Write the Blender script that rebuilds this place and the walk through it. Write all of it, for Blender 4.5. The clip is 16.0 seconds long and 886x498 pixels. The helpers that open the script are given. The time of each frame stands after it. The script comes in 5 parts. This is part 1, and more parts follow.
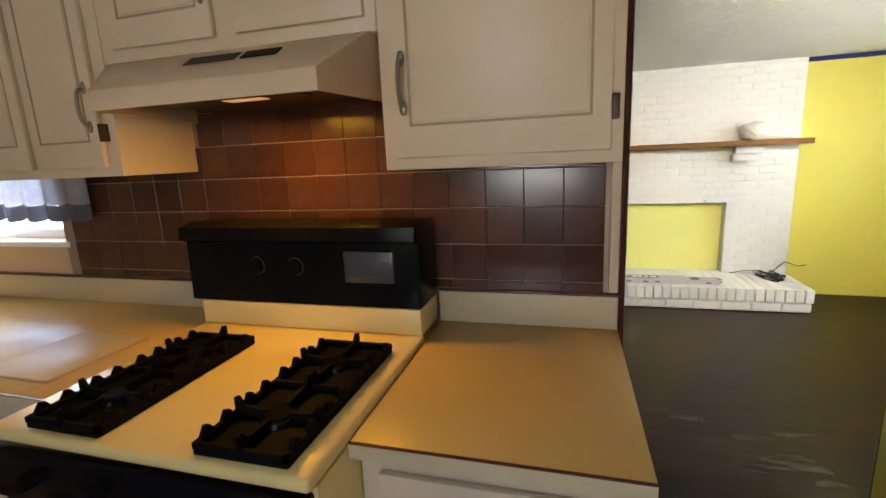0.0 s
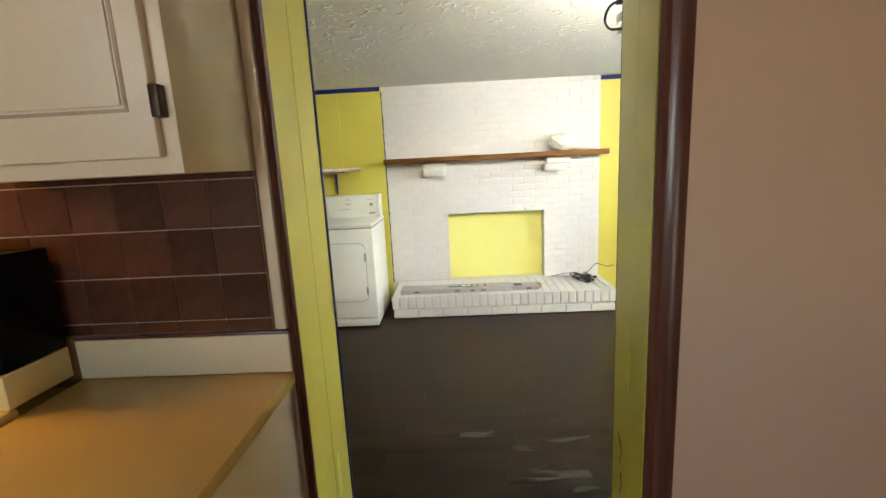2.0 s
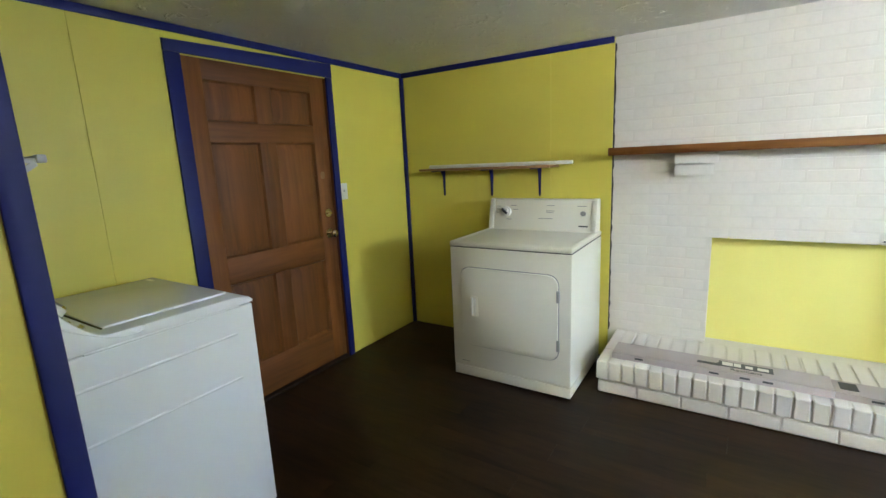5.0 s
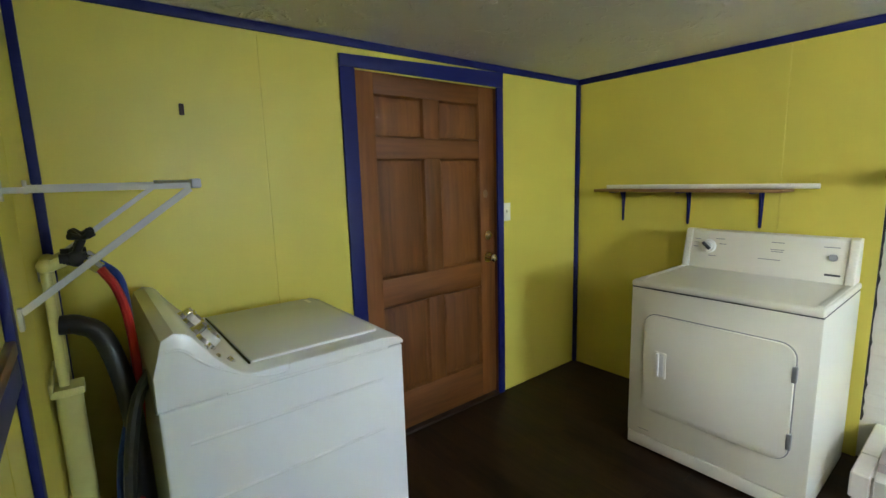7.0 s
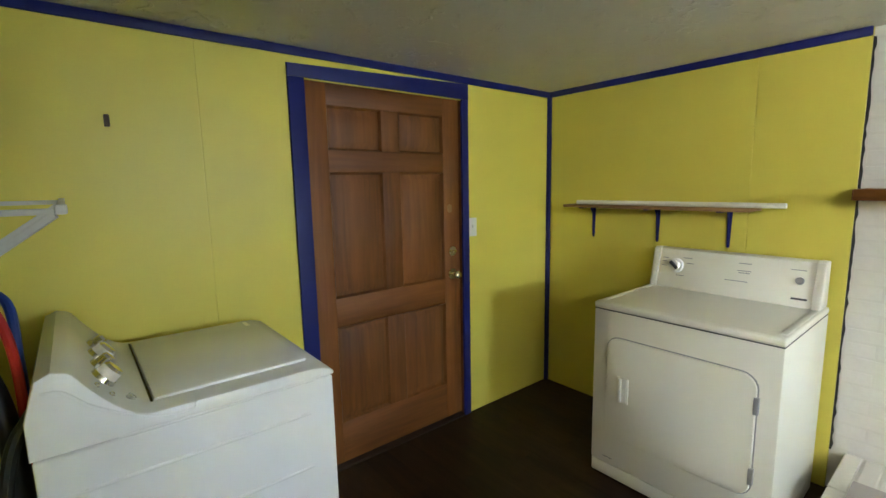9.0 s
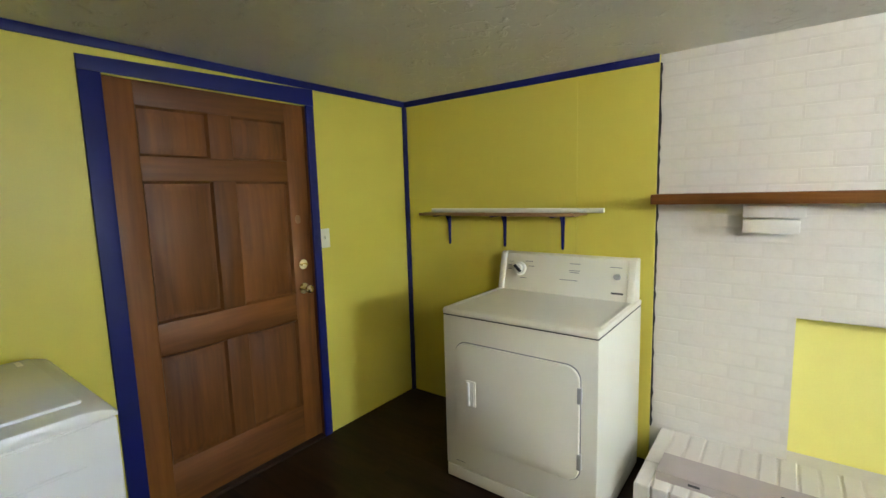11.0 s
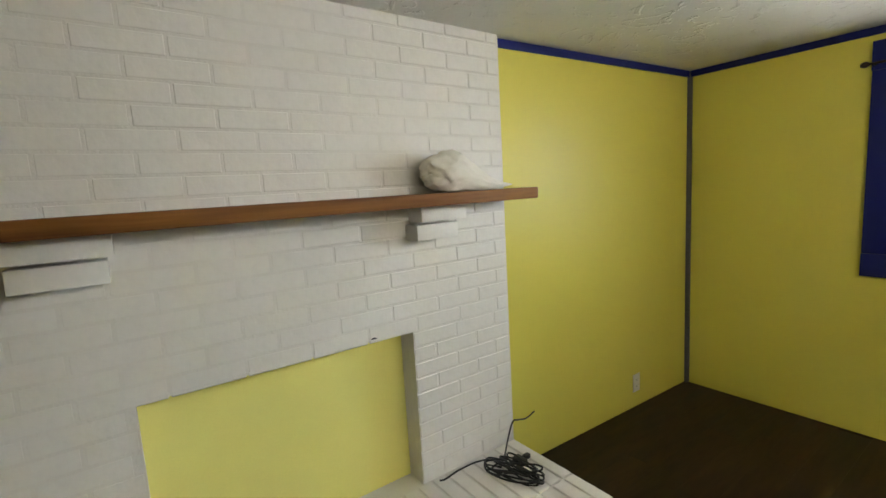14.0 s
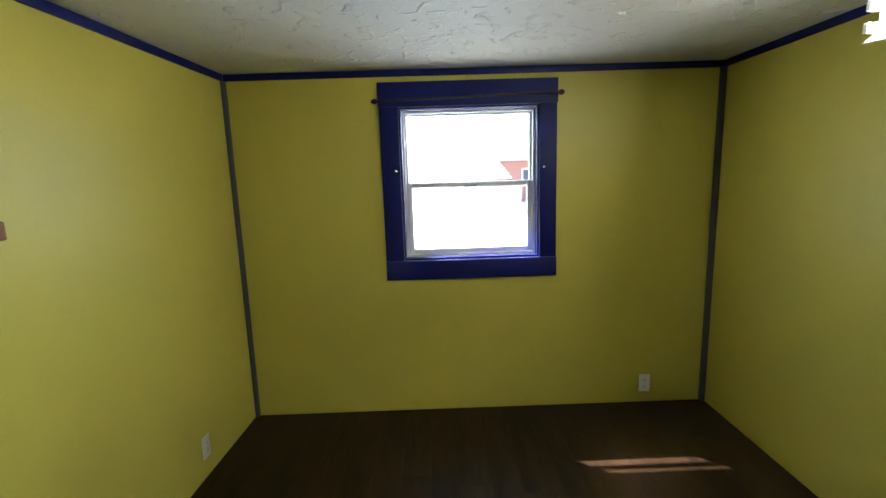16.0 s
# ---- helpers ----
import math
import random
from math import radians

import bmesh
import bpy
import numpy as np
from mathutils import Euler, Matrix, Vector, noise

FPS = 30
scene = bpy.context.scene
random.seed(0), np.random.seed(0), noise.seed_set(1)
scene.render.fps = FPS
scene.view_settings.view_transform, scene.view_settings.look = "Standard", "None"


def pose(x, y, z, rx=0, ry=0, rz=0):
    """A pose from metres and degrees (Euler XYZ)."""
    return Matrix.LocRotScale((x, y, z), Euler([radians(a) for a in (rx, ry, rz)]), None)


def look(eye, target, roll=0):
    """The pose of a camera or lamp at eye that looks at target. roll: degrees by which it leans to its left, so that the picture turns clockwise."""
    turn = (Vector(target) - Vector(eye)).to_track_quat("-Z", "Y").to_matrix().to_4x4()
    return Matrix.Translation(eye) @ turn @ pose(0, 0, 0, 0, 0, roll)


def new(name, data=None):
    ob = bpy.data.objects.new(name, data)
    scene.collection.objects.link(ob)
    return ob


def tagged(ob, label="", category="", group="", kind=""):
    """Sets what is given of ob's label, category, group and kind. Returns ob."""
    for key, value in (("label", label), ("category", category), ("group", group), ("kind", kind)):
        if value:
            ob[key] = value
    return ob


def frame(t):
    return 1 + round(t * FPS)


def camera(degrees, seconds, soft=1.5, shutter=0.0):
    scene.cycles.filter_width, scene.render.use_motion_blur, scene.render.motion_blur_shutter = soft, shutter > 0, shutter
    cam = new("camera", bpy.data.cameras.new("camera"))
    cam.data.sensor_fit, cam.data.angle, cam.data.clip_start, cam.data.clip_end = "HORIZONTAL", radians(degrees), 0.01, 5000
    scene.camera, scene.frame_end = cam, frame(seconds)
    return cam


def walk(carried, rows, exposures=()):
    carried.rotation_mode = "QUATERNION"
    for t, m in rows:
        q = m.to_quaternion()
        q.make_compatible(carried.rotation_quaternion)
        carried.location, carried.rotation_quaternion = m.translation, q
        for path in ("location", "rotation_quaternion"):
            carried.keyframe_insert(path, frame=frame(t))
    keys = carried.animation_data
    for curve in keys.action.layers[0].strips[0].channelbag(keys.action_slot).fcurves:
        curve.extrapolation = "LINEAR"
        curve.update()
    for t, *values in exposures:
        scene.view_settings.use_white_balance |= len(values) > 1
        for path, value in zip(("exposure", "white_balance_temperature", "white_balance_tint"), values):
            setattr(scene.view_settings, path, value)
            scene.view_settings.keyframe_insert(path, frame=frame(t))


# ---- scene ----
cam = camera(88.8, 16.0)
PATH = [
    (0, (1.814, -1.831, 1.43), (1.276, 0.054, 1.031), -2.6),
    (0.5, (2.0, -1.786, 1.43), (1.641, 0.144, 1.047), -2.9),
    (0.8, (2.118, -1.739, 1.426), (1.858, 0.21, 1.061), -1.6),
    (1, (2.188, -1.732, 1.427), (1.967, 0.224, 1.075), -2.0),
    (1.5, (2.318, -1.679, 1.425), (2.088, 0.282, 1.105), -3.0),
    (2, (2.394, -1.515, 1.398), (2.318, 0.449, 1.023), -2.9),
    (2.5, (2.436, -1.269, 1.43), (2.341, 0.7, 1.092), -1.3),
    (2.8, (2.490, -1.107, 1.39), (2.245, 0.847, 1.04), -1.7),
    (3, (2.499, -1.012, 1.419), (2.117, 0.913, 1.038), -1.2),
    (3.2, (2.507, -0.913, 1.413), (2.033, 0.982, 0.987), -1.4),
    (5.3, (2.331, -0.088, 1.425), (1.125, 1.457, 1.028), -3.3),
    (5.5, (2.304, -0.054, 1.42), (1.008, 1.398, 0.959), -4.0),
    (6, (2.212, 0.006, 1.427), (0.859, 1.406, 0.972), -2.3),
    (6.5, (2.127, 0.04, 1.449), (0.784, 1.486, 1.12), 0.5),
    (7, (2.055, 0.07, 1.468), (0.507, 1.298, 1.157), -1.7),
    (7.5, (2.023, 0.127, 1.49), (0.385, 1.242, 1.224), -1.5),
    (8, (2.032, 0.188, 1.506), (0.375, 1.281, 1.261), -1.9),
    (8.2, (2.044, 0.21, 1.501), (0.403, 1.324, 1.245), -1.9),
    (10.3, (2.131, 0.396, 1.515), (0.753, 1.825, 1.272), -0.8),
    (10.5, (2.133, 0.415, 1.507), (0.773, 1.862, 1.269), -1.2),
    (11, (2.223, 0.494, 1.49), (1.022, 2.074, 1.243), -1.6),
    (11.5, (2.294, 0.59, 1.443), (1.416, 2.363, 1.154), -2.0),
    (12, (2.268, 0.746, 1.436), (1.759, 2.662, 1.171), -1.4),
    (12.5, (2.269, 0.913, 1.457), (2.078, 2.878, 1.137), -3.2),
    (13, (2.337, 1.097, 1.449), (2.329, 3.08, 1.19), -3.4),
    (13.5, (2.431, 1.238, 1.461), (2.774, 3.187, 1.168), -4.4),
    (14, (2.312, 1.455, 1.466), (3.458, 3.073, 1.205), -3.4),
    (14.5, (2.429, 1.628, 1.461), (3.924, 2.934, 1.217), -1.2),
    (15, (2.586, 1.745, 1.46), (4.215, 2.881, 1.223), -0.1),
    (15.3, (2.644, 1.763, 1.457), (4.41, 2.669, 1.205), -0.6),
    (15.5, (2.679, 1.741, 1.485), (4.555, 2.383, 1.228), -0.8),
    (16, (2.697, 1.774, 1.536), (4.67, 1.753, 1.205), -1.8),
]
walk(cam, [(t, look(eye, target, roll)) for t, eye, target, roll in PATH], [(0, 4.01, 6480, 12), (1, 4.16, 6430, 11), (2, 4.23, 6330, 10), (3, 4.03, 6030, 9), (5.5, 3.95, 5830, 8), (6.5, 3.95, 5830, 8), (7.5, 4.0, 6030, 7), (8, 4.05, 6080, 7), (10.5, 3.97, 6330, 10), (12, 3.85, 6380, 10), (12.5, 3.63, 6480, 10), (13, 3.26, 6380, 10), (13.5, 3.11, 6430, 10), (14.5, 2.91, 6450, 10), (15, 2.81, 6400, 10), (15.5, 2.81, 6340, 9), (16, 2.62, 5940, 8)])

# ---- world, sun and lamps ----
world = bpy.data.worlds.new("sky")
scene.world = world
world.use_nodes = True
wn = world.node_tree.nodes
sky = wn.new("ShaderNodeTexSky")
sky.sky_type, sky.sun_disc = "NISHITA", False
sky.sun_elevation, sky.sun_rotation = radians(48), radians(39)
world.node_tree.links.new(sky.outputs[0], wn["Background"].inputs[0])
wn["Background"].inputs[1].default_value = 0.15
sun = new("sun", bpy.data.lights.new("sun", "SUN"))
sun.data.energy, sun.data.angle, sun.data.color = 5.0, radians(0.5), (1.0, 0.96, 0.90)
sun.matrix_world = look((5.7, 7.0, 10.0), (0, 0, 0))


def area_light(name, eye, target, w, h, watts, col, spread=180):
    """An area lamp: sky light at a window's opening, the hood's lamp or added fill."""
    l = new(name, bpy.data.lights.new(name, "AREA"))
    l.data.shape, l.data.size, l.data.size_y, l.data.energy, l.data.color = "RECTANGLE", w, h, watts / 32, col
    l.data.spread = radians(spread)
    l.matrix_world = look(eye, target)
    return l


area_light("window_skylight", (5.60, 1.566, 1.70), (0.3, 2.75, 0.75), 0.78, 0.42, 23.0, (0.74, 0.87, 1.0), 80)
area_light("window_skylight_low", (5.60, 1.566, 1.23), (2.6, 0.3, 1.0), 0.78, 0.42, 6.5, (0.82, 0.93, 1.0))
area_light("kitchen_window_daylight", (-0.75, -0.30, 1.55), (-0.6, -2.0, 1.0), 0.85, 0.75, 10.0, (0.86, 0.93, 1.0))
area_light("rear_window_daylight", (1.5, -3.42, 1.5), (1.6, -1.0, 1.2), 0.76, 0.76, 9.0, (1.0, 0.83, 0.62))
# Added fill for the kitchen's right wall; the south wall has no door here.
area_light("rear_fill_light", (3.25, -3.38, 0.68), (3.1, -1.0, 0.62), 0.85, 1.20, 19.0, (1.0, 0.84, 0.67))
lamp = area_light("hood_lamp", (1.0, -0.70, 1.592), (0.97, -0.74, 0.9), 0.16, 0.06, 9.0, (1.0, 0.48, 0.035))

# ---- materials ----


def mat(name, col, rough=0.6, metal=0.0, vary=0.12, size=3.0, grain=0.04, fine=60.0, bump=0.1, depth=0.002, stretch=(1, 1, 1), each=0.0, coat=0.0, island=0.0, rv=0.16, spec=0.5):
    """A surface with broad and fine variation of its colour, gloss and relief."""
    m = bpy.data.materials.new(name)
    m.use_nodes = True
    n, k = m.node_tree.nodes, m.node_tree.links
    b = n["Principled BSDF"]
    b.inputs["Metallic"].default_value = metal
    b.inputs["Specular IOR Level"].default_value = spec
    b.inputs["Coat Weight"].default_value = coat
    b.inputs["Coat Roughness"].default_value = 0.15
    co = n.new("ShaderNodeTexCoord")
    mp = n.new("ShaderNodeMapping")
    mp.inputs["Scale"].default_value = stretch
    k.new(co.outputs["Object"], mp.inputs["Vector"])
    t1, t2 = n.new("ShaderNodeTexNoise"), n.new("ShaderNodeTexNoise")
    for t, s in ((t1, size), (t2, fine)):
        t.inputs["Scale"].default_value = s
        t.inputs["Detail"].default_value = 4
        k.new(mp.outputs[0], t.inputs["Vector"])
    add = n.new("ShaderNodeMath")
    add.operation = "MULTIPLY_ADD"
    k.new(t1.outputs[0], add.inputs[0])
    add.inputs[1].default_value = 2 * vary
    add.inputs[2].default_value = 1.0 - vary
    a2 = n.new("ShaderNodeMath")
    a2.operation = "MULTIPLY_ADD"
    k.new(t2.outputs[0], a2.inputs[0])
    a2.inputs[1].default_value = 2 * grain
    a2.inputs[2].default_value = -grain
    a3 = n.new("ShaderNodeMath")
    k.new(add.outputs[0], a3.inputs[0])
    k.new(a2.outputs[0], a3.inputs[1])
    last = a3
    if each or island:
        src = n.new("ShaderNodeObjectInfo") if each else n.new("ShaderNodeNewGeometry")
        a4 = n.new("ShaderNodeMath")
        a4.operation = "MULTIPLY_ADD"
        k.new(src.outputs["Random" if each else "Random Per Island"], a4.inputs[0])
        a4.inputs[1].default_value = 2 * (each or island)
        k.new(a3.outputs[0], a4.inputs[2])
        a5 = n.new("ShaderNodeMath")
        a5.operation = "SUBTRACT"
        k.new(a4.outputs[0], a5.inputs[0])
        a5.inputs[1].default_value = each or island
        last = a5
    v = n.new("ShaderNodeVectorMath")
    v.operation = "SCALE"
    v.inputs[0].default_value = col
    k.new(last.outputs[0], v.inputs["Scale"])
    k.new(v.outputs[0], b.inputs["Base Color"])
    r = n.new("ShaderNodeMath")
    r.operation = "MULTIPLY_ADD"
    k.new(t1.outputs[0], r.inputs[0])
    r.inputs[1].default_value = rv
    r.inputs[2].default_value = rough - rv / 2
    k.new(r.outputs[0], b.inputs["Roughness"])
    if bump:
        bp = n.new("ShaderNodeBump")
        bp.inputs["Strength"].default_value = bump
        bp.inputs["Distance"].default_value = depth
        k.new(t2.outputs[0], bp.inputs["Height"])
        k.new(bp.outputs[0], b.inputs["Normal"])
    return m


def wood(name, dark, light, rough=0.45, along=(1.2, 14, 14), each=0.0, coat=0.0, spec=0.5):
    """Wood with long streaks of grain; the small number of `along` is the way the grain runs."""
    m = bpy.data.materials.new(name)
    m.use_nodes = True
    n, k = m.node_tree.nodes, m.node_tree.links
    b = n["Principled BSDF"]
    b.inputs["Coat Weight"].default_value = coat
    b.inputs["Specular IOR Level"].default_value = spec
    co, mp = n.new("ShaderNodeTexCoord"), n.new("ShaderNodeMapping")
    mp.inputs["Scale"].default_value = along
    k.new(co.outputs["Object"], mp.inputs["Vector"])
    if each:
        oi, sh = n.new("ShaderNodeObjectInfo"), n.new("ShaderNodeVectorMath")
        sh.operation = "SCALE"
        sh.inputs[0].default_value = (37.0, 11.0, 23.0)
        k.new(oi.outputs["Random"], sh.inputs["Scale"])
        k.new(sh.outputs[0], mp.inputs["Location"])
    t1, t2 = n.new("ShaderNodeTexNoise"), n.new("ShaderNodeTexNoise")
    t1.inputs["Scale"].default_value, t2.inputs["Scale"].default_value = 1.0, 6.0
    t1.inputs["Detail"].default_value, t2.inputs["Detail"].default_value = 6, 5
    t1.inputs["Distortion"].default_value = 0.6
    for t in (t1, t2):
        k.new(mp.outputs[0], t.inputs["Vector"])
    av = n.new("ShaderNodeMath")
    av.operation = "MULTIPLY_ADD"
    k.new(t2.outputs[0], av.inputs[0])
    av.inputs[1].default_value = 0.45
    k.new(t1.outputs[0], av.inputs[2])
    cr = n.new("ShaderNodeValToRGB")
    cr.color_ramp.elements[0].position, cr.color_ramp.elements[1].position = 0.48, 0.98
    cr.color_ramp.elements[0].color, cr.color_ramp.elements[1].color = (*dark, 1), (*light, 1)
    k.new(av.outputs[0], cr.inputs[0])
    k.new(cr.outputs[0], b.inputs["Base Color"])
    if each:
        hs, mu = n.new("ShaderNodeHueSaturation"), n.new("ShaderNodeMath")
        mu.operation = "MULTIPLY_ADD"
        k.new(oi.outputs["Random"], mu.inputs[0])
        mu.inputs[1].default_value, mu.inputs[2].default_value = 2 * each, 1 - each
        k.new(mu.outputs[0], hs.inputs["Value"])
        k.new(cr.outputs[0], hs.inputs["Color"])
        k.new(hs.outputs[0], b.inputs["Base Color"])
    r = n.new("ShaderNodeMath")
    r.operation = "MULTIPLY_ADD"
    k.new(t1.outputs[0], r.inputs[0])
    r.inputs[1].default_value, r.inputs[2].default_value = 0.25, rough - 0.12
    k.new(r.outputs[0], b.inputs["Roughness"])
    bp = n.new("ShaderNodeBump")
    bp.inputs["Strength"].default_value, bp.inputs["Distance"].default_value = 0.25, 0.001
    k.new(t2.outputs[0], bp.inputs["Height"])
    k.new(bp.outputs[0], b.inputs["Normal"])
    return m


def plaster(name, col):
    """Ceiling plaster with a stomped, trowelled relief."""
    m = mat(name, col, 0.75, vary=0.06, bump=0)
    n, k = m.node_tree.nodes, m.node_tree.links
    co, t, w = n.new("ShaderNodeTexCoord"), n.new("ShaderNodeTexNoise"), n.new("ShaderNodeTexNoise")
    t.inputs["Scale"].default_value, t.inputs["Detail"].default_value, t.inputs["Distortion"].default_value = 9.0, 5, 1.8
    w.inputs["Scale"].default_value, w.inputs["Detail"].default_value, w.inputs["Distortion"].default_value = 30.0, 3, 1.0
    cr = n.new("ShaderNodeValToRGB")
    cr.color_ramp.elements[0].position, cr.color_ramp.elements[1].position = 0.57, 0.66
    mx = n.new("ShaderNodeMath")
    mx.operation = "MULTIPLY_ADD"
    mx.inputs[1].default_value = 0.2
    for q in (t, w):
        k.new(co.outputs["Object"], q.inputs["Vector"])
    k.new(t.outputs[0], cr.inputs[0])
    k.new(w.outputs[0], mx.inputs[0])
    k.new(cr.outputs[0], mx.inputs[2])
    bp = n.new("ShaderNodeBump")
    bp.inputs["Strength"].default_value, bp.inputs["Distance"].default_value = 0.8, 0.010
    k.new(mx.outputs[0], bp.inputs["Height"])
    k.new(bp.outputs[0], n["Principled BSDF"].inputs["Normal"])
    return m


def glow(name, col, power):
    m = bpy.data.materials.new(name)
    m.use_nodes = True
    b = m.node_tree.nodes["Principled BSDF"]
    b.inputs["Base Color"].default_value = (0.8, 0.8, 0.8, 1)
    b.inputs["Emission Color"].default_value = (*col, 1)
    b.inputs["Emission Strength"].default_value = power
    return m


def clear_glass(name):
    m = bpy.data.materials.new(name)
    m.use_nodes = True
    b = m.node_tree.nodes["Principled BSDF"]
    b.inputs["Base Color"].default_value = (0.97, 0.98, 0.98, 1)
    b.inputs["Transmission Weight"].default_value = 1.0
    b.inputs["Roughness"].default_value = 0.0
    b.inputs["IOR"].default_value = 1.1
    return m


YELLOW = mat("yellow_wall_paint", (0.64, 0.56, 0.092), 0.42, vary=0.05, size=2.5, grain=0.03, fine=140, bump=0.12, depth=0.001, spec=0.38)
PANELYELLOW = mat("pale_yellow_sheet_paint", (0.80, 0.74, 0.22), 0.6, vary=0.05, size=2.5, grain=0.03, fine=140, bump=0.1, spec=0.25)
PALE_YELLOW = mat("pale_yellow_pipe_paint", (0.60, 0.56, 0.20), 0.4, vary=0.08, size=12)
BLUE = mat("blue_trim_paint", (0.006, 0.010, 0.118), 0.5, vary=0.15, size=9, grain=0.08, bump=0.15, depth=0.001, spec=0.3)
WHITE_BRICK = mat("white_painted_brick", (0.66, 0.625, 0.57), 0.55, vary=0.05, size=14, grain=0.05, fine=55, bump=0.3, depth=0.003, each=0.006)
MORTAR = mat("white_painted_mortar", (0.64, 0.605, 0.55), 0.7, vary=0.08, size=9, fine=90, bump=0.5, depth=0.004)
CEIL = plaster("textured_ceiling_plaster", (0.70, 0.68, 0.62))
KCEIL = plaster("kitchen_ceiling_plaster", (0.62, 0.57, 0.50))
PLANK = wood("dark_vinyl_plank", (0.0045, 0.0023, 0.0012), (0.038, 0.019, 0.008), 0.40, (1.1, 7, 7), each=0.08, spec=0.20)
SUBFLOOR = mat("floor_joint", (0.008, 0.005, 0.003), 0.8)
KFLOOR = mat("kitchen_vinyl_floor", (0.30, 0.20, 0.12), 0.45, vary=0.2, size=6)
DOORWOOD = wood("stained_fir_door", (0.095, 0.031, 0.006), (0.215, 0.079, 0.016), 0.5, (9, 9, 0.7), each=0.12, coat=0.04, spec=0.35)
DOORRAIL = wood("stained_fir_door_rail", (0.095, 0.031, 0.006), (0.205, 0.075, 0.016), 0.5, (9, 0.7, 9), each=0.08, coat=0.04, spec=0.35)
MANTELWOOD = wood("stained_mantel_pine", (0.10, 0.034, 0.008), (0.235, 0.100, 0.020), 0.6, (0.9, 16, 16), spec=0.2)
GREYTRIM = mat("dull_grey_trim", (0.085, 0.083, 0.10), 0.5, vary=0.2, size=9)
GAPDARK = mat("dark_ragged_gap", (0.018, 0.016, 0.020), 0.7, vary=0.4, size=40)
CLOCKGREY = mat("dim_clock_face", (0.045, 0.048, 0.058), 0.35)
LACEDARK = mat("slate_grey_scallop", (0.17, 0.18, 0.22), 0.85, vary=0.25, size=30)
DARKMETAL = mat("blotchy_dark_metal", (0.045, 0.032, 0.020), 0.4, metal=0.4, vary=0.4, size=14)
CASING = wood("red_brown_casing", (0.055, 0.017, 0.010), (0.135, 0.045, 0.026), 0.32, (14, 14, 0.8), coat=0.05)
SHELFWOOD = wood("raw_shelf_board", (0.16, 0.08, 0.03), (0.36, 0.20, 0.08), 0.55, (1.2, 14, 14))
CABINET = mat("cream_cabinet_paint", (0.60, 0.50, 0.35), 0.42, vary=0.06, size=4, fine=80, bump=0.12, depth=0.001)
GROOVE = mat("tan_groove", (0.34, 0.25, 0.165), 0.6, vary=0.25, size=12)
LAMINATE = mat("tan_laminate", (0.57, 0.395, 0.125), 0.33, vary=0.07, size=5, grain=0.08, fine=170, bump=0.05)
LAMEDGE = mat("beige_laminate_edge", (0.56, 0.465, 0.28), 0.4)
BEIGEWALL = mat("pinkish_beige_wall", (0.57, 0.405, 0.275), 0.5, vary=0.05, size=2, fine=150, bump=0.1)
TILE = mat("brown_glazed_tile", (0.066, 0.025, 0.015), 0.2, vary=0.55, size=11, grain=0.15, fine=40, bump=0.06, depth=0.002, each=0.25)
GROUT = mat("pale_grout", (0.26, 0.19, 0.14), 0.8, vary=0.2, size=25)
APPLIANCE = mat("white_appliance_enamel", (0.745, 0.76, 0.80), 0.22, vary=0.015, size=3, grain=0.01, bump=0.02, rv=0.03)
ALMOND = mat("bisque_appliance_enamel", (0.72, 0.70, 0.61), 0.32, vary=0.02, size=4, grain=0.012, bump=0.02, rv=0.03)
STOVE_CREAM = mat("cream_stove_enamel", (0.73, 0.59, 0.24), 0.22, vary=0.06, size=6, grain=0.02, bump=0.02)
HOODPAINT = mat("beige_hood_enamel", (0.55, 0.44, 0.31), 0.38, vary=0.06, size=6)
BLACK = mat("black_enamel", (0.006, 0.006, 0.007), 0.22, vary=0.3, size=9, spec=0.06)
IRON = mat("black_cast_iron", (0.004, 0.0036, 0.003), 0.65, vary=0.4, size=30, bump=0.4, spec=0.08)
DARKGREY = mat("dark_grey_print", (0.05, 0.05, 0.055), 0.5)
MIDGREY = mat("grey_print", (0.28, 0.28, 0.28), 0.5)
CHROME = mat("chrome", (0.75, 0.75, 0.76), 0.14, metal=1.0, vary=0.05, bump=0)
BRASS = mat("polished_brass", (0.84, 0.74, 0.50), 0.18, metal=1.0, vary=0.08, bump=0)
BRONZE = mat("dark_bronze", (0.05, 0.032, 0.022), 0.45, metal=0.6, vary=0.3, size=30)
PEWTER = mat("pewter_pull", (0.24, 0.21, 0.17), 0.45, metal=0.9, vary=0.2, size=40)
WHITEMETAL = mat("white_coated_metal", (0.50, 0.50, 0.49), 0.4)
WHITEPLASTIC = mat("white_plastic", (0.75, 0.74, 0.70), 0.38, vary=0.03)
VINYL = mat("white_window_vinyl", (0.86, 0.87, 0.88), 0.35, vary=0.03)
CORD = mat("black_rubber_cord", (0.012, 0.012, 0.012), 0.45)
RED = mat("red_rubber_hose", (0.42, 0.012, 0.012), 0.38)
BLUEHOSE = mat("blue_rubber_hose", (0.015, 0.05, 0.30), 0.38)
CARD = mat("grey_cardboard", (0.42, 0.37, 0.36), 0.75, vary=0.08, size=7, fine=120, bump=0.15)
KRAFT = mat("torn_kraft_cardboard", (0.36, 0.22, 0.10), 0.85, vary=0.2, size=20)
PAPER = mat("printed_white_paper", (0.70, 0.68, 0.64), 0.7)
CLOTH = mat("off_white_cotton", (0.66, 0.62, 0.54), 0.85, vary=0.1, size=20, fine=220, bump=0.3)
LACE = mat("grey_lace_curtain", (0.48, 0.50, 0.56), 0.85, vary=0.25, size=30)
TUBE = glow("lit_fluorescent_tube", (1.0, 0.95, 0.85), 10.6)
PANE = clear_glass("window_glass")
